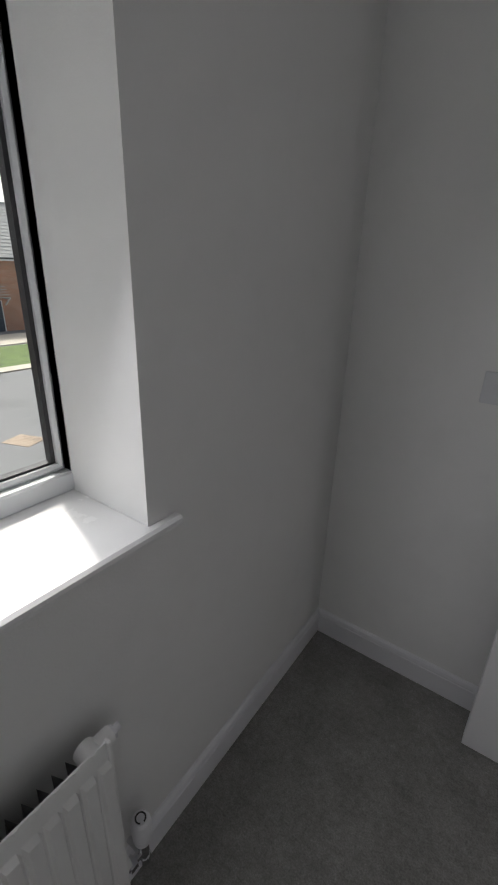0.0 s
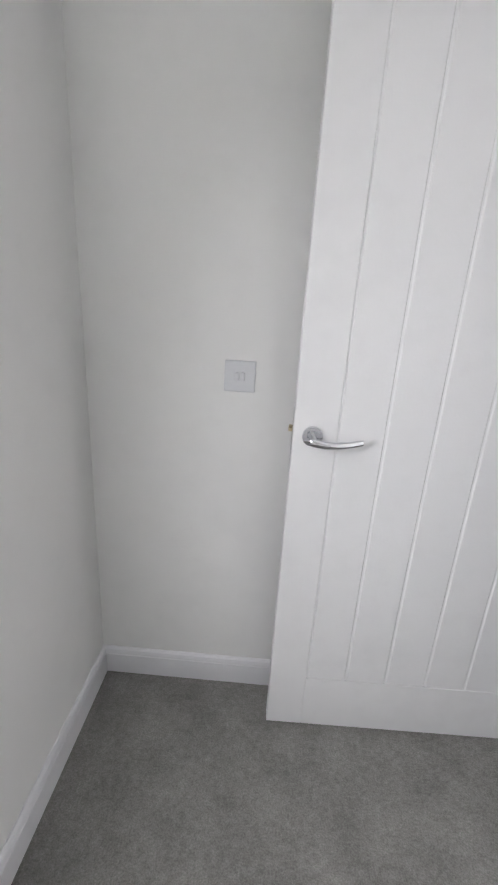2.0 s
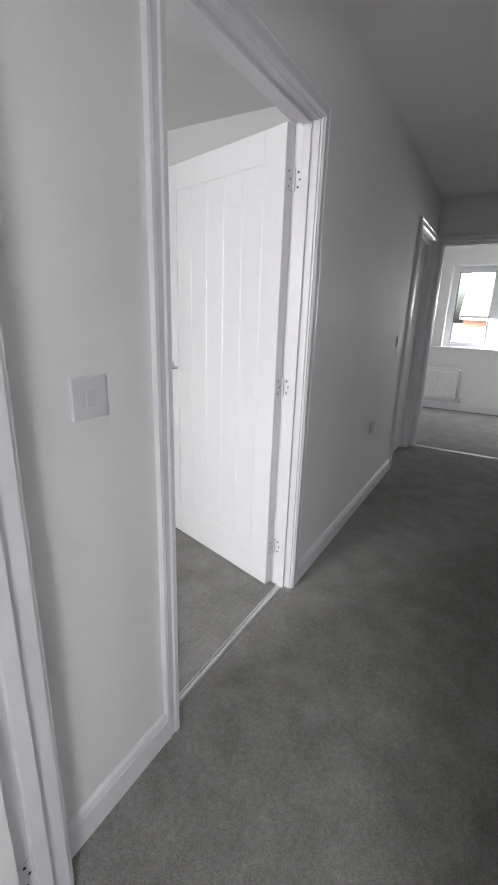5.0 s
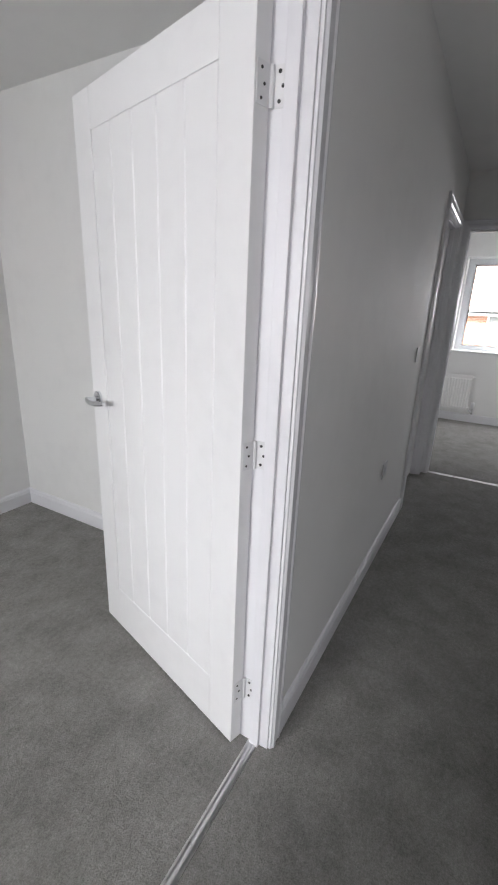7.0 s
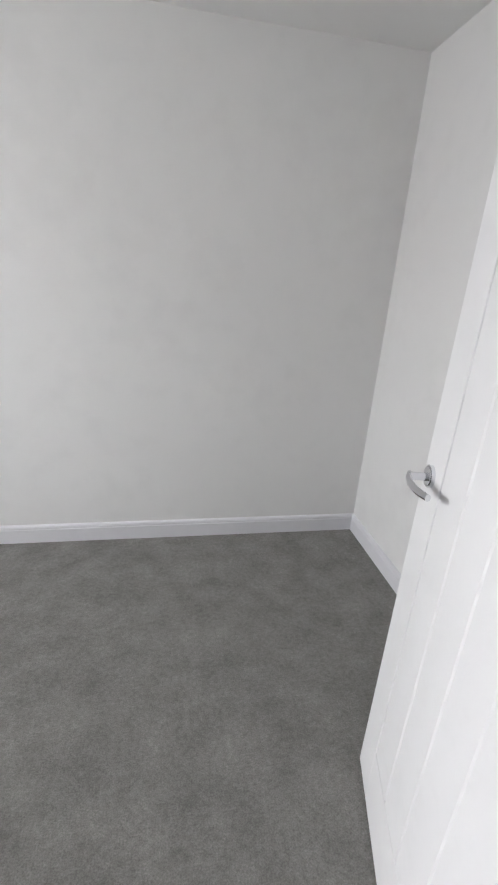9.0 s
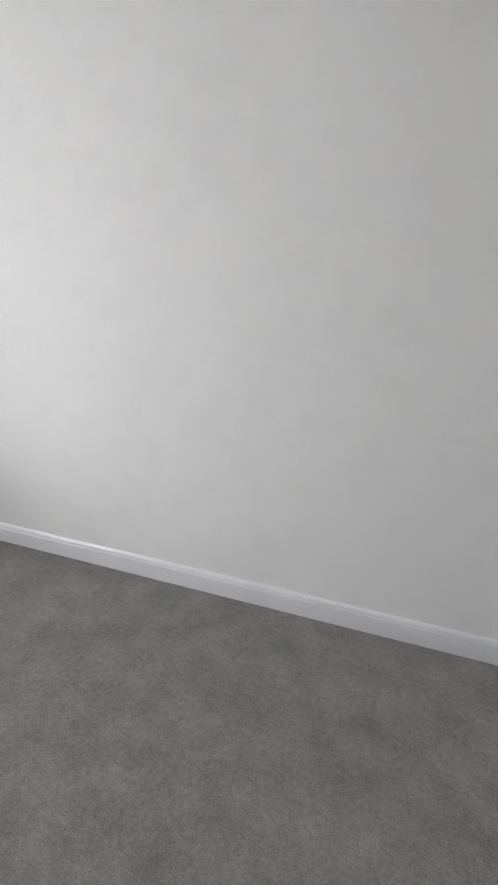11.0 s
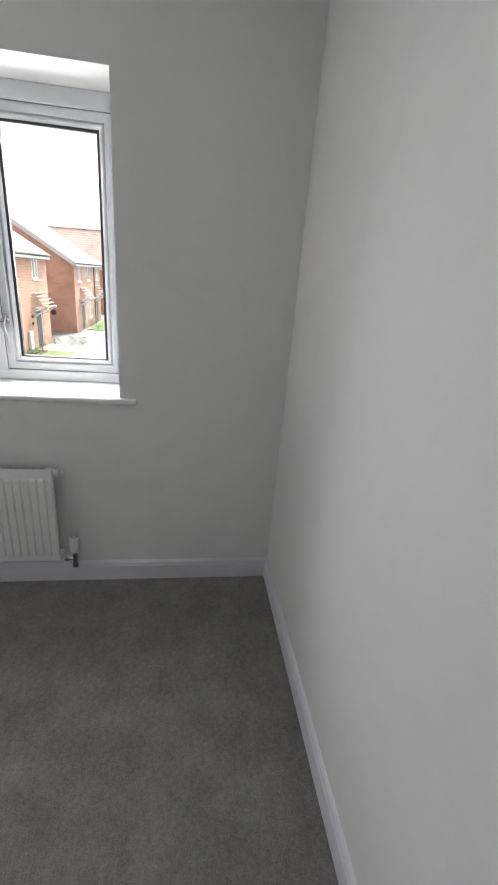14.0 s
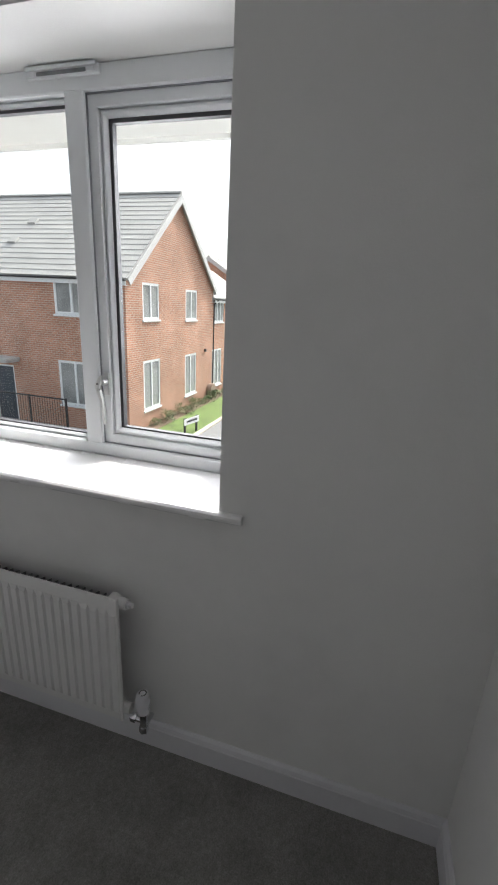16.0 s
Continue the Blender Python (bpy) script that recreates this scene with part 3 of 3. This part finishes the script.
# ---- plates on the walls ----
def plate(name, m, label, category, modules):
    """A square plate: x along the wall, y out of it, origin at its middle; modules: small insets (x, z, width, height, depth)."""
    e = thing(name, m, label, category)
    bm = bmesh.new()
    box(bm, -.044, .044, 0, .008, -.044, .044, bevel=.0025)
    part("plate", bm, M_SWITCH, e)
    for x, z, w, h, dp in modules:
        bm = bmesh.new()
        box(bm, x - w / 2, x + w / 2, .006, .008 + dp, z - h / 2, z + h / 2, bevel=.0015)
        part("module", bm, M_SWITCH, e)
    return e


plate("switch_plate", pose(-1.107, Y2, 1.109, 0, 0, 180), "white square plate with two small rocker modules", "wall plate", [(-.008, 0, .012, .024, .003), (.008, 0, .012, .024, .003)])
plate("light_switch", pose(.214, 0, 1.135, 0, 0, 180), "white single rocker light switch beside a doorway", "light switch", [(0, 0, .022, .038, .0015)])
plate("light_switch", pose(3.17, 0, 1.14, 0, 0, 180), "white light switch far along the landing", "light switch", [(0, 0, .022, .038, .0015)])
plate("wall_socket", pose(2.65, 0, .56, 0, 0, 180), "white square socket plate low on the landing", "wall socket", [(0, 0, .03, .03, .003)])


# ---- outside ----
GZ = -3.2


def brickwork(name, tone):
    """Stretcher bond on upright walls that follow the axes."""
    m = bpy.data.materials.new(name)
    m.use_nodes = True
    n, l = m.node_tree.nodes, m.node_tree.links
    b = n["Principled BSDF"]
    b.inputs["Roughness"].default_value = 0.9
    tc, sp, ad, cb = n.new("ShaderNodeTexCoord"), n.new("ShaderNodeSeparateXYZ"), n.new("ShaderNodeMath"), n.new("ShaderNodeCombineXYZ")
    l.new(tc.outputs["Object"], sp.inputs[0])
    l.new(sp.outputs[0], ad.inputs[0])
    l.new(sp.outputs[1], ad.inputs[1])
    l.new(ad.outputs[0], cb.inputs[0])
    l.new(sp.outputs[2], cb.inputs[1])
    br = n.new("ShaderNodeTexBrick")
    br.inputs["Scale"].default_value = 1.0
    br.inputs["Brick Width"].default_value, br.inputs["Row Height"].default_value, br.inputs["Mortar Size"].default_value = .225, .075, .011
    br.inputs["Color1"].default_value = (tone[0] * 1.12, tone[1] * 1.08, tone[2] * 1.05, 1)
    br.inputs["Color2"].default_value = (tone[0] * .82, tone[1] * .78, tone[2] * .78, 1)
    br.inputs["Mortar"].default_value = (.44, .37, .31, 1)
    l.new(cb.outputs[0], br.inputs["Vector"])
    no = n.new("ShaderNodeTexNoise")
    no.inputs["Scale"].default_value, no.inputs["Detail"].default_value = .9, 6
    l.new(tc.outputs["Object"], no.inputs["Vector"])
    mr = n.new("ShaderNodeMapRange")
    mr.inputs[1].default_value, mr.inputs[2].default_value, mr.inputs[3].default_value, mr.inputs[4].default_value = .3, .7, .82, 1.18
    l.new(no.outputs[0], mr.inputs[0])
    vm = n.new("ShaderNodeVectorMath")
    vm.operation = "SCALE"
    l.new(br.outputs["Color"], vm.inputs[0])
    l.new(mr.outputs[0], vm.inputs["Scale"])
    l.new(vm.outputs[0], b.inputs["Base Color"])
    bp = n.new("ShaderNodeBump")
    bp.inputs["Strength"].default_value, bp.inputs["Distance"].default_value, bp.invert = .6, .006, True
    l.new(br.outputs["Fac"], bp.inputs["Height"])
    l.new(bp.outputs[0], b.inputs["Normal"])
    return m


M_BRICK = brickwork("red_brick", (.42, .205, .135))
M_TILE = mat("grey_concrete_tile", (.42, .415, .405), .8, scale=6, vary=.09, bump=.15, bump_scale=40, big=.8)
M_TILE_RED = mat("brown_concrete_tile", (.42, .30, .26), .8, scale=6, vary=.22, bump=.2, bump_scale=40, big=.8)
# white board greyed so that in full sun it stands out from the sky
M_BARGE = mat("toned_down_white_board", (.50, .50, .51), .5, scale=10, vary=.04)
M_PANE = mat("dark_window_pane", (.25, .26, .26), .06, scale=1.5, vary=.22, big=.5)
M_BLACK = mat("black_painted_metal", (.02, .02, .022), .45, scale=20, vary=.2)
M_FRONT = mat("dark_blue_door_paint", (.04, .055, .075), .4, scale=12, vary=.1)
M_GRASS = mat("mown_grass", (.08, .12, .032), .9, scale=14, vary=.45, bump=.8, bump_scale=180, big=1.6)
M_SOIL = mat("dark_soil", (.12, .085, .06), .95, scale=18, vary=.4, bump=.8, bump_scale=60)
M_PAVE = mat("pale_paving", (.44, .40, .34), .85, scale=10, vary=.15, bump=.3, bump_scale=50)
M_ROAD = mat("worn_tarmac", (.15, .15, .155), .9, scale=26, vary=.28, bump=.4, bump_scale=160, big=.35)
M_LEAF = mat("shrub_leaf", (.07, .12, .045), .7, scale=20, vary=.5)
M_RUST = mat("rusty_iron_cover", (.28, .22, .17), .8, .2, scale=14, vary=.4, bump=.4)


def pierced(bm, axis, plane, thick, u0, u1, z0, z1, holes):
    """A wall with true openings: holes are (u0, u1, z0, z1); axis 'x' runs along y at x = plane, 'y' along x."""
    us = sorted({u0, u1, *[h[0] for h in holes], *[h[1] for h in holes]})
    zs = sorted({z0, z1, *[h[2] for h in holes], *[h[3] for h in holes]})
    for a, b in zip(us, us[1:]):
        for c, d in zip(zs, zs[1:]):
            if any(h[0] <= (a + b) / 2 <= h[1] and h[2] <= (c + d) / 2 <= h[3] for h in holes):
                continue
            if axis == "x":
                box(bm, min(plane, plane + thick), max(plane, plane + thick), a, b, c, d)
            else:
                box(bm, a, b, min(plane, plane + thick), max(plane, plane + thick), c, d)


def house_window(e, m, w, h, lights):
    """A white casement in a house wall: x along the wall, y outwards, origin at its lower middle on the wall's face."""
    bm = bmesh.new()
    f = .085
    for a, b, c, d in ((-w / 2, -w / 2 + f, 0, h), (w / 2 - f, w / 2, 0, h), (-w / 2 + f, w / 2 - f, 0, f), (-w / 2 + f, w / 2 - f, h - f, h)):
        box(bm, a, b, -.08, -.012, c, d)
    for i in range(1, lights):
        x = -w / 2 + w * i / lights
        box(bm, x - f / 2, x + f / 2, -.08, -.010, f, h - f)
    bmesh.ops.transform(bm, matrix=m, verts=bm.verts)
    win = part("window", bm, M_UPVC, e)
    for i in range(lights):
        bm = bmesh.new()
        a, b = -w / 2 + w * i / lights, -w / 2 + w * (i + 1) / lights
        box(bm, a + f * .7, b - f * .7, -.07, -.04, f * .8, h - f * .8)
        bmesh.ops.transform(bm, matrix=m, verts=bm.verts)
        part("pane", bm, M_PANE, win, "dark reflecting glass")
    bm = bmesh.new()
    box(bm, -w / 2 - .05, w / 2 + .05, -.10, .05, -.07, 0, bevel=.01)
    bmesh.ops.transform(bm, matrix=m, verts=bm.verts)
    part("sill", bm, M_UPVC, win)


def house_door(e, m, porch):
    bm = bmesh.new()
    for a, b, c, d in ((-.50, -.44, 0, 2.1), (.44, .50, 0, 2.1), (-.44, .44, 2.04, 2.1)):
        box(bm, a, b, -.1, -.02, c, d)
    bmesh.ops.transform(bm, matrix=m, verts=bm.verts)
    fr = part("door_frame", bm, M_UPVC, e)
    bm = bmesh.new()
    box(bm, -.44, .44, -.08, -.045, 0, 2.04)
    for a, c, d in ((-.28, .2, .8), (.06, .2, .8), (-.28, 1.0, 1.85), (.06, 1.0, 1.85)):
        box(bm, a, a + .22, -.05, -.035, c, d, bevel=.01)
    bmesh.ops.transform(bm, matrix=m, verts=bm.verts)
    part("door", bm, M_FRONT, fr, "dark blue panelled front door")
    if porch:
        bm = bmesh.new()
        for i in range(5):
            y, z = .75 - i * .15, 2.30 + i * .17
            box(bm, -.8, .8, y - .16, y, z, z + .035, m=None)
        bmesh.ops.transform(bm, matrix=m, verts=bm.verts)
        ca = part("porch_canopy", bm, M_TILE, e, "small grey tiled porch canopy")
        for x in (-.78, .70):
            bm = bmesh.new()
            sweep(bm, [(0, 0), (.08, 0), (.08, .08), (0, .08)], [(Vector((x, 0, 1.75)), Vector((1, 0, 0)), Vector((0, 0, 1))), (Vector((x, .66, 2.22)), Vector((1, 0, 0)), Vector((0, 0, 1)))])
            box(bm, x, x + .08, 0, .74, 2.2, 2.28)
            bmesh.ops.transform(bm, matrix=m, verts=bm.verts)
            part("bracket", bm, M_UPVC, ca, "white timber bracket")


def house(m, width, length, eave, rise, label, front=(), back=(), gable_a=(), gable_b=(), doors=(), tile=None, courses=16, pipes=(), over=.32):
    """A two-storey gabled house: ridge along y, eaves at x = +-width/2, gables at y = +-length/2 (a is +).
    front is the +x side. Openings are (position along the wall, sill height, width, height, lights); doors (position, porch) on the front."""
    tile = tile or M_TILE
    e = thing("house", m, label, "house", "brick houses")
    w, h = width / 2, length / 2
    rows = [("x", w, -.3, -h, h, front), ("x", -w, .3, -h, h, back), ("y", h, -.3, -w + .3, w - .3, gable_a), ("y", -h, .3, -w + .3, w - .3, gable_b)]
    for axis, plane, th, u0, u1, ops in rows:
        bm = bmesh.new()
        holes = [(p - a / 2, p + a / 2, s, s + b) for p, s, a, b, k in ops]
        if axis == "x" and plane > 0:
            holes += [(p - .5, p + .5, 0, 2.1) for p, porch in doors]
        pierced(bm, axis, plane, th, u0, u1, 0, eave, holes)
        if axis == "y":
            o = plane + th if th < 0 else plane
            sweep(bm, [(-w, eave), (w, eave), (0, eave + rise)], [(Vector((0, o, 0)), Vector((1, 0, 0)), Vector((0, 0, 1))), (Vector((0, o + .3, 0)), Vector((1, 0, 0)), Vector((0, 0, 1)))])
        part("wall", bm, M_BRICK, e)
        for p, s, a, b, k in ops:
            if axis == "x":
                mm = Matrix.Translation((plane, p, s)) @ Matrix.Rotation(radians(-90 if plane > 0 else 90), 4, "Z")
            else:
                mm = Matrix.Translation((p, plane, s)) @ Matrix.Rotation(radians(0 if plane > 0 else 180), 4, "Z")
            house_window(e, mm, a, b, k)
    for p, porch in doors:
        house_door(e, Matrix.Translation((w, p, 0)) @ Matrix.Rotation(radians(-90), 4, "Z"), porch)
    # roof: a deck and overlapping tile courses on both slopes
    sl = math.hypot(w, rise)
    for s in (1, -1):
        down = Vector((s * w, 0, -rise)) / sl
        out = Vector((s * rise, 0, w)) / sl
        top = Vector((0, 0, eave + rise + .10))
        bm = bmesh.new()
        tot = sl + over
        sweep(bm, [(0, -.10), (tot, -.10), (tot, -.04), (0, -.04)], [(top - Vector((0, h + .12, 0)), down, out), (top + Vector((0, h + .12, 0)), down, out)])
        ro = part("roof", bm, tile, e)
        for i in range(courses):
            d0, d1 = tot * i / courses, tot * (i + 1) / courses + .03
            bm = bmesh.new()
            sweep(bm, [(d0, -.030), (d1, -.012), (d1, .018), (d0, -.002)], [(top - Vector((0, h + .16, 0)), down, out), (top + Vector((0, h + .16, 0)), down, out)])
            part("tile_course", bm, tile, ro)
        # fascia, gutter
        foot = top + down * tot
        bm = bmesh.new()
        box(bm, foot.x - .02, foot.x + .02, -h - .1, h + .1, foot.z - .24, foot.z - .05)
        box(bm, min(s * w, foot.x), max(s * w, foot.x), -h - .1, h + .1, foot.z - .24, foot.z - .22)
        part("fascia", bm, M_UPVC, ro, "white fascia and soffit")
        bm = bmesh.new()
        arc = [(.055 * math.cos(math.pi + math.pi * k / 8), .055 * math.sin(math.pi + math.pi * k / 8)) for k in range(9)]
        sweep(bm, arc + [(.045, 0), (-.045, 0)], [(foot + Vector((s * .07, -h - .12, -.06)), Vector((1, 0, 0)), Vector((0, 0, 1))), (foot + Vector((s * .07, h + .12, -.06)), Vector((1, 0, 0)), Vector((0, 0, 1)))])
        gt = part("gutter", bm, M_BLACK, e, "black half-round gutter")
        if s > 0:
            for p in pipes:
                bm = bmesh.new()
                rod(bm, (w + .06, p, 0), (w + .06, p, eave - .35), .034, 10)
                rod(bm, (w + .06, p, eave - .35), (foot.x + .07, p, foot.z - .1), .034, 10)
                part("downpipe", bm, M_BLACK, gt, "black rainwater downpipe")
    # barge boards, mitred at the apex
    tot = sl + over
    for g in (1, -1):
        o = Vector((0, g * (h + .165), eave + rise + .10))
        ends = [(o + Vector((q * w, 0, -rise)) / sl * (tot + .02), Vector((0, g, 0)), Vector((q * rise, 0, w)) / sl) for q in (1, -1)]
        bm = bmesh.new()
        sweep(bm, [(0, -.27), (0, -.03), (.03, -.03), (.03, -.27)], [ends[0], (o, Vector((0, g, 0)), Vector((0, 0, sl / w))), ends[1]])
        part("barge_board", bm, M_BARGE, e, "white barge board")
    bm = bmesh.new()
    k = 8
    sweep(bm, [(.11 * math.cos(math.pi * i / k), .09 * math.sin(math.pi * i / k)) for i in range(k + 1)], [(Vector((0, -h - .16, eave + rise + .08)), Vector((1, 0, 0)), Vector((0, 0, 1))), (Vector((0, h + .16, eave + rise + .08)), Vector((1, 0, 0)), Vector((0, 0, 1)))])
    part("ridge", bm, tile, e)
    return e


structure("ground", [(-900, 900, -900, 900, GZ - .5, GZ)], M_ROAD, "worn grey tarmac road and drives", "ground")
structure("lawn", [(-24.9, -14.1, -5.75, -4.3, GZ, GZ + .05)], M_GRASS, "bright green mown grass strip beside a house", "lawn")
structure("lawn", [(-27.0, -21.6, 5.0, 17.0, GZ, GZ + .05)], M_GRASS, "bright green mown front lawn", "lawn")
structure("lawn", [(-44.5, -34.5, -5.7, -4.4, GZ, GZ + .05), (-25.2, -22.6, -1.9, 1.5, GZ, GZ + .05)], M_GRASS, "bright green mown front lawn", "lawn")
structure("pavement", [(-21.6, -20.7, 3.0, 22.0, GZ, GZ + .06), (-24.9, -13.6, -4.28, -4.1, GZ, GZ + .06), (-26.4, -24.9, -6.38, -4.1, GZ, GZ + .05)], M_PAVE, "pale concrete paving and edging", "pavement")
structure("pavement", [(-31.5, -27.5, 4.0, 20.0, GZ, GZ + .05)], M_PAVE, "pale concrete paving before a house", "pavement")
structure("flower_bed", [(-24.9, -13.7, -6.28, -5.75, GZ, GZ + .06)], M_SOIL, "narrow dark soil bed against a brick wall", "flower bed")

# the house across the road: gable to the side, eaves to us
brick_house = house(pose(-17.4, -12.15, GZ), 7.8, 11.7, 5.32, 3.23, "red brick house with grey tiled roof and white windows",
      front=((3.735, 4.07, 1.39, 1.25, 2), (3.70, .85, 1.42, 1.62, 2), (-1.6, 4.07, 1.39, 1.25, 2), (-4.3, .85, 1.42, 1.62, 2)),
      gable_a=((2.21, 4.0, 1.21, 1.27, 2), (2.235, .67, 1.27, 1.87, 2), (-1.33, 3.94, 1.20, 1.26, 2), (-1.31, .605, 1.23, 1.855, 2)),
      doors=((.46, False),), pipes=(5.25,), courses=17, over=.14)
for x, y, z in ((1.55, .39, 7.36), (2.53, .27, 6.55)):
    bm = bmesh.new()
    box(bm, -.15, .15, -.18, .18, 0, .09, bevel=.02, m=Matrix.Translation((x, y, z)) @ Matrix.Rotation(radians(39.6), 4, "Y"))
    part("roof_vent", bm, M_TILE, brick_house, "small raised roof vent tile")
bm = bmesh.new()
box(bm, 3.9, 4.55, -.35, 1.30, 2.32, 2.44, bevel=.02)
box(bm, 3.9, 4.50, -.30, 1.25, 2.26, 2.32)
part("door_canopy", bm, M_TILE, brick_house, "flat grey canopy over the front door")
bm = bmesh.new()
box(bm, -3.02, -2.86, 5.85, 5.93, 2.42, 2.56, bevel=.02)
part("wall_vent", bm, M_BLACK, brick_house, "small black wall vent")
bm = bmesh.new()
rod(bm, (-3.55, 5.88, .45), (-3.55, 6.12, .45), .34, 24)
box(bm, -3.89, -3.21, 5.86, 6.12, 0, .46)
part("meter_hood", bm, mat("brown_meter_hood", (.26, .19, .15), .7, scale=12, vary=.15), brick_house, "brown rounded meter hood", True)
# its neighbour, turned with its eaves to the side road
neighbour = house(pose(-24.58, -10.6, GZ, 0, 0, 90), 8.4, 6.35, 5.0, 2.5, "red brick house with tiled porch canopy over its door",
      front=((-2.15, 3.78, 1.38, 1.25, 3), (1.25, 3.69, .94, 1.26, 2), (-2.38, .48, 1.50, 1.93, 3)), doors=((1.27, True),), pipes=(-3.0,), over=.25)
bm = bmesh.new()
box(bm, 4.2, 4.32, -.75, -.33, .05, 1.15, bevel=.02)
part("meter_box", bm, M_UPVC, neighbour, "white meter box")
for z in (1.40, 1.75):
    bm = bmesh.new()
    box(bm, 4.2, 4.27, .02, .14, z, z + .15, bevel=.01)
    part("name_plate", bm, M_BLACK, neighbour, "small dark plate beside the door")
third = house(pose(-37.0, -11.1, GZ, 0, 0, 90), 10.2, 9.0, 4.75, 3.15, "red brick house with plain gable end and two porches",
      front=((-2.9, 3.45, .85, 1.15, 2), (0.0, 3.45, 1.2, 1.15, 2), (3.3, 3.45, 1.0, 1.15, 2), (.3, .7, 1.2, 1.5, 2)), doors=((-2.2, True), (3.2, True)), pipes=(1.9,), over=.25)
bm = bmesh.new()
rod(bm, (3.6, -4.5, 1.35), (3.6, -4.62, 1.35), .17, 20)
part("wall_vent", bm, M_BLACK, third, "round dark flue outlet", True)
house(pose(-52.2, -9.5, GZ, 0, 0, -14), 8.5, 9.0, 4.6, 3.4, "distant brick house with brown tiled roof", front=((-2.6, 3.2, 1.1, 1.2, 2), (1.2, 3.2, 1.1, 1.2, 2), (-2.4, .8, 1.2, 1.4, 2)), gable_a=((1.5, .8, 1.3, 1.3, 2),), doors=((3.0, True),), tile=M_TILE_RED, pipes=(4.1,))
house(pose(-37.5, 15.2, GZ), 8.5, 9.0, 5.0, 3.6, "red brick house behind a green lawn", front=((-2.6, 3.6, 1.0, 1.3, 2), (1.9, 3.6, 1.0, 1.3, 2), (2.2, .8, 1.2, 1.4, 2)), doors=((-1.6, True),), courses=16)
house(pose(29.0, -2.2, GZ), 8.5, 7.0, 4.9, 3.4, "pale brick house behind the back gardens", back=((1.9, 3.5, 1.1, 1.2, 2), (-1.6, 3.5, 1.1, 1.2, 2)), tile=M_TILE_RED)


# ---- railing, sign, shrubs, cover ----
def railing(m, length, height):
    e = thing("railing", m, "black painted metal railing before a house front", "railing")
    bm = bmesh.new()
    box(bm, -.02, .02, 0, length, height - .04, height)
    part("top_rail", bm, M_BLACK, e)
    bm = bmesh.new()
    box(bm, -.015, .015, 0, length, .12, .15)
    part("bottom_rail", bm, M_BLACK, e)
    n = int(length / 1.25)
    for i in range(n + 1):
        bm = bmesh.new()
        y = length * i / n
        box(bm, -.025, .025, y - .025, y + .025, 0, height + .02)
        part("post", bm, M_BLACK, e)
    n = int(length / .105)
    bm = bmesh.new()
    rod(bm, (0, 0, .14), (0, 0, height - .02), .008, 6)
    first = part("bar", bm, M_BLACK, e)
    first.location.y = .05
    for i in range(1, n):
        o = new("bar", first.data)
        o.parent = e
        o.location.y = .05 + i * length / n


railing(pose(-12.6, -14.4, GZ), 6.2, 1.30)


def street_sign(m):
    e = thing("street_sign", m, "low white street name board on two posts", "street sign")
    for x in (-.36, .36):
        bm = bmesh.new()
        box(bm, x - .04, x + .04, -.03, .03, 0, .62, bevel=.006)
        part("post", bm, M_BLACK, e)
    bm = bmesh.new()
    box(bm, -.45, .45, .03, .05, .36, .60, bevel=.004)
    b = part("board", bm, M_PLATE, e, "white name board")
    bm = bmesh.new()
    box(bm, -.33, .30, .05, .053, .45, .52)
    part("lettering_bar", bm, M_DARK, b, "dark bar of unreadable lettering")


street_sign(pose(-14.65, -4.45, GZ + .05, 0, 0, -12))


def shrub(x, y, r, h, seed):
    """A low shrub: a few stems and many small leaves."""
    rng = random.Random(seed)
    e = thing("shrub", pose(x, y, GZ + .05), "low leafy green shrub in the soil bed", "shrub", "shrubs along the wall")
    bm = bmesh.new()
    for i in range(6):
        a = rng.uniform(0, 6.28)
        rod(bm, (0, 0, 0), (r * .6 * math.cos(a), r * .6 * math.sin(a), h * .7), .008, 5, .003)
    part("stems", bm, M_SOIL, e)
    bm = bmesh.new()
    for i in range(170):
        a, u, z = rng.uniform(0, 6.28), rng.random() ** .5, rng.uniform(.05, 1)
        k = r * u * (1.15 - .55 * z) * rng.uniform(.8, 1.2)
        c = Vector((k * math.cos(a), k * math.sin(a), h * z))
        q = Euler((rng.uniform(-1, 1), rng.uniform(-1, 1), rng.uniform(0, 6))).to_matrix()
        s = rng.uniform(.02, .05)
        bm.faces.new([bm.verts.new(c + q @ Vector(p)) for p in ((-s, 0, 0), (0, -s * .5, .004), (s, 0, 0), (0, s * .5, .004))])
    part("leaves", bm, M_LEAF, e, "small green leaves")


rs = random.Random(4)
for i in range(16):
    shrub(-14.9 - i * .62 + rs.uniform(-.15, .15), -5.95 + rs.uniform(-.12, .15), rs.uniform(.22, .38), rs.uniform(.25, .55), i)
for x, y in ((-27.0, -5.0), (-27.2, -4.5), (-26.9, -6.0), (-34.9, -5.0), (-36.2, -5.8), (-41.5, -4.7), (-43.5, -4.8)):
    shrub(x, y, .4, .5, int(x * 10))

bm = bmesh.new()
box(bm, -.45, .45, -.35, .35, 0, .015, bevel=.004)
for i in range(6):
    box(bm, -.38, .38, -.28 + i * .1, -.23 + i * .1, .015, .021)
tagged(part("drain_cover", bm, M_RUST, at=pose(-12.4, 4.1, GZ, 0, 0, 20)), "rusty iron drain cover set in the road", "drain cover")
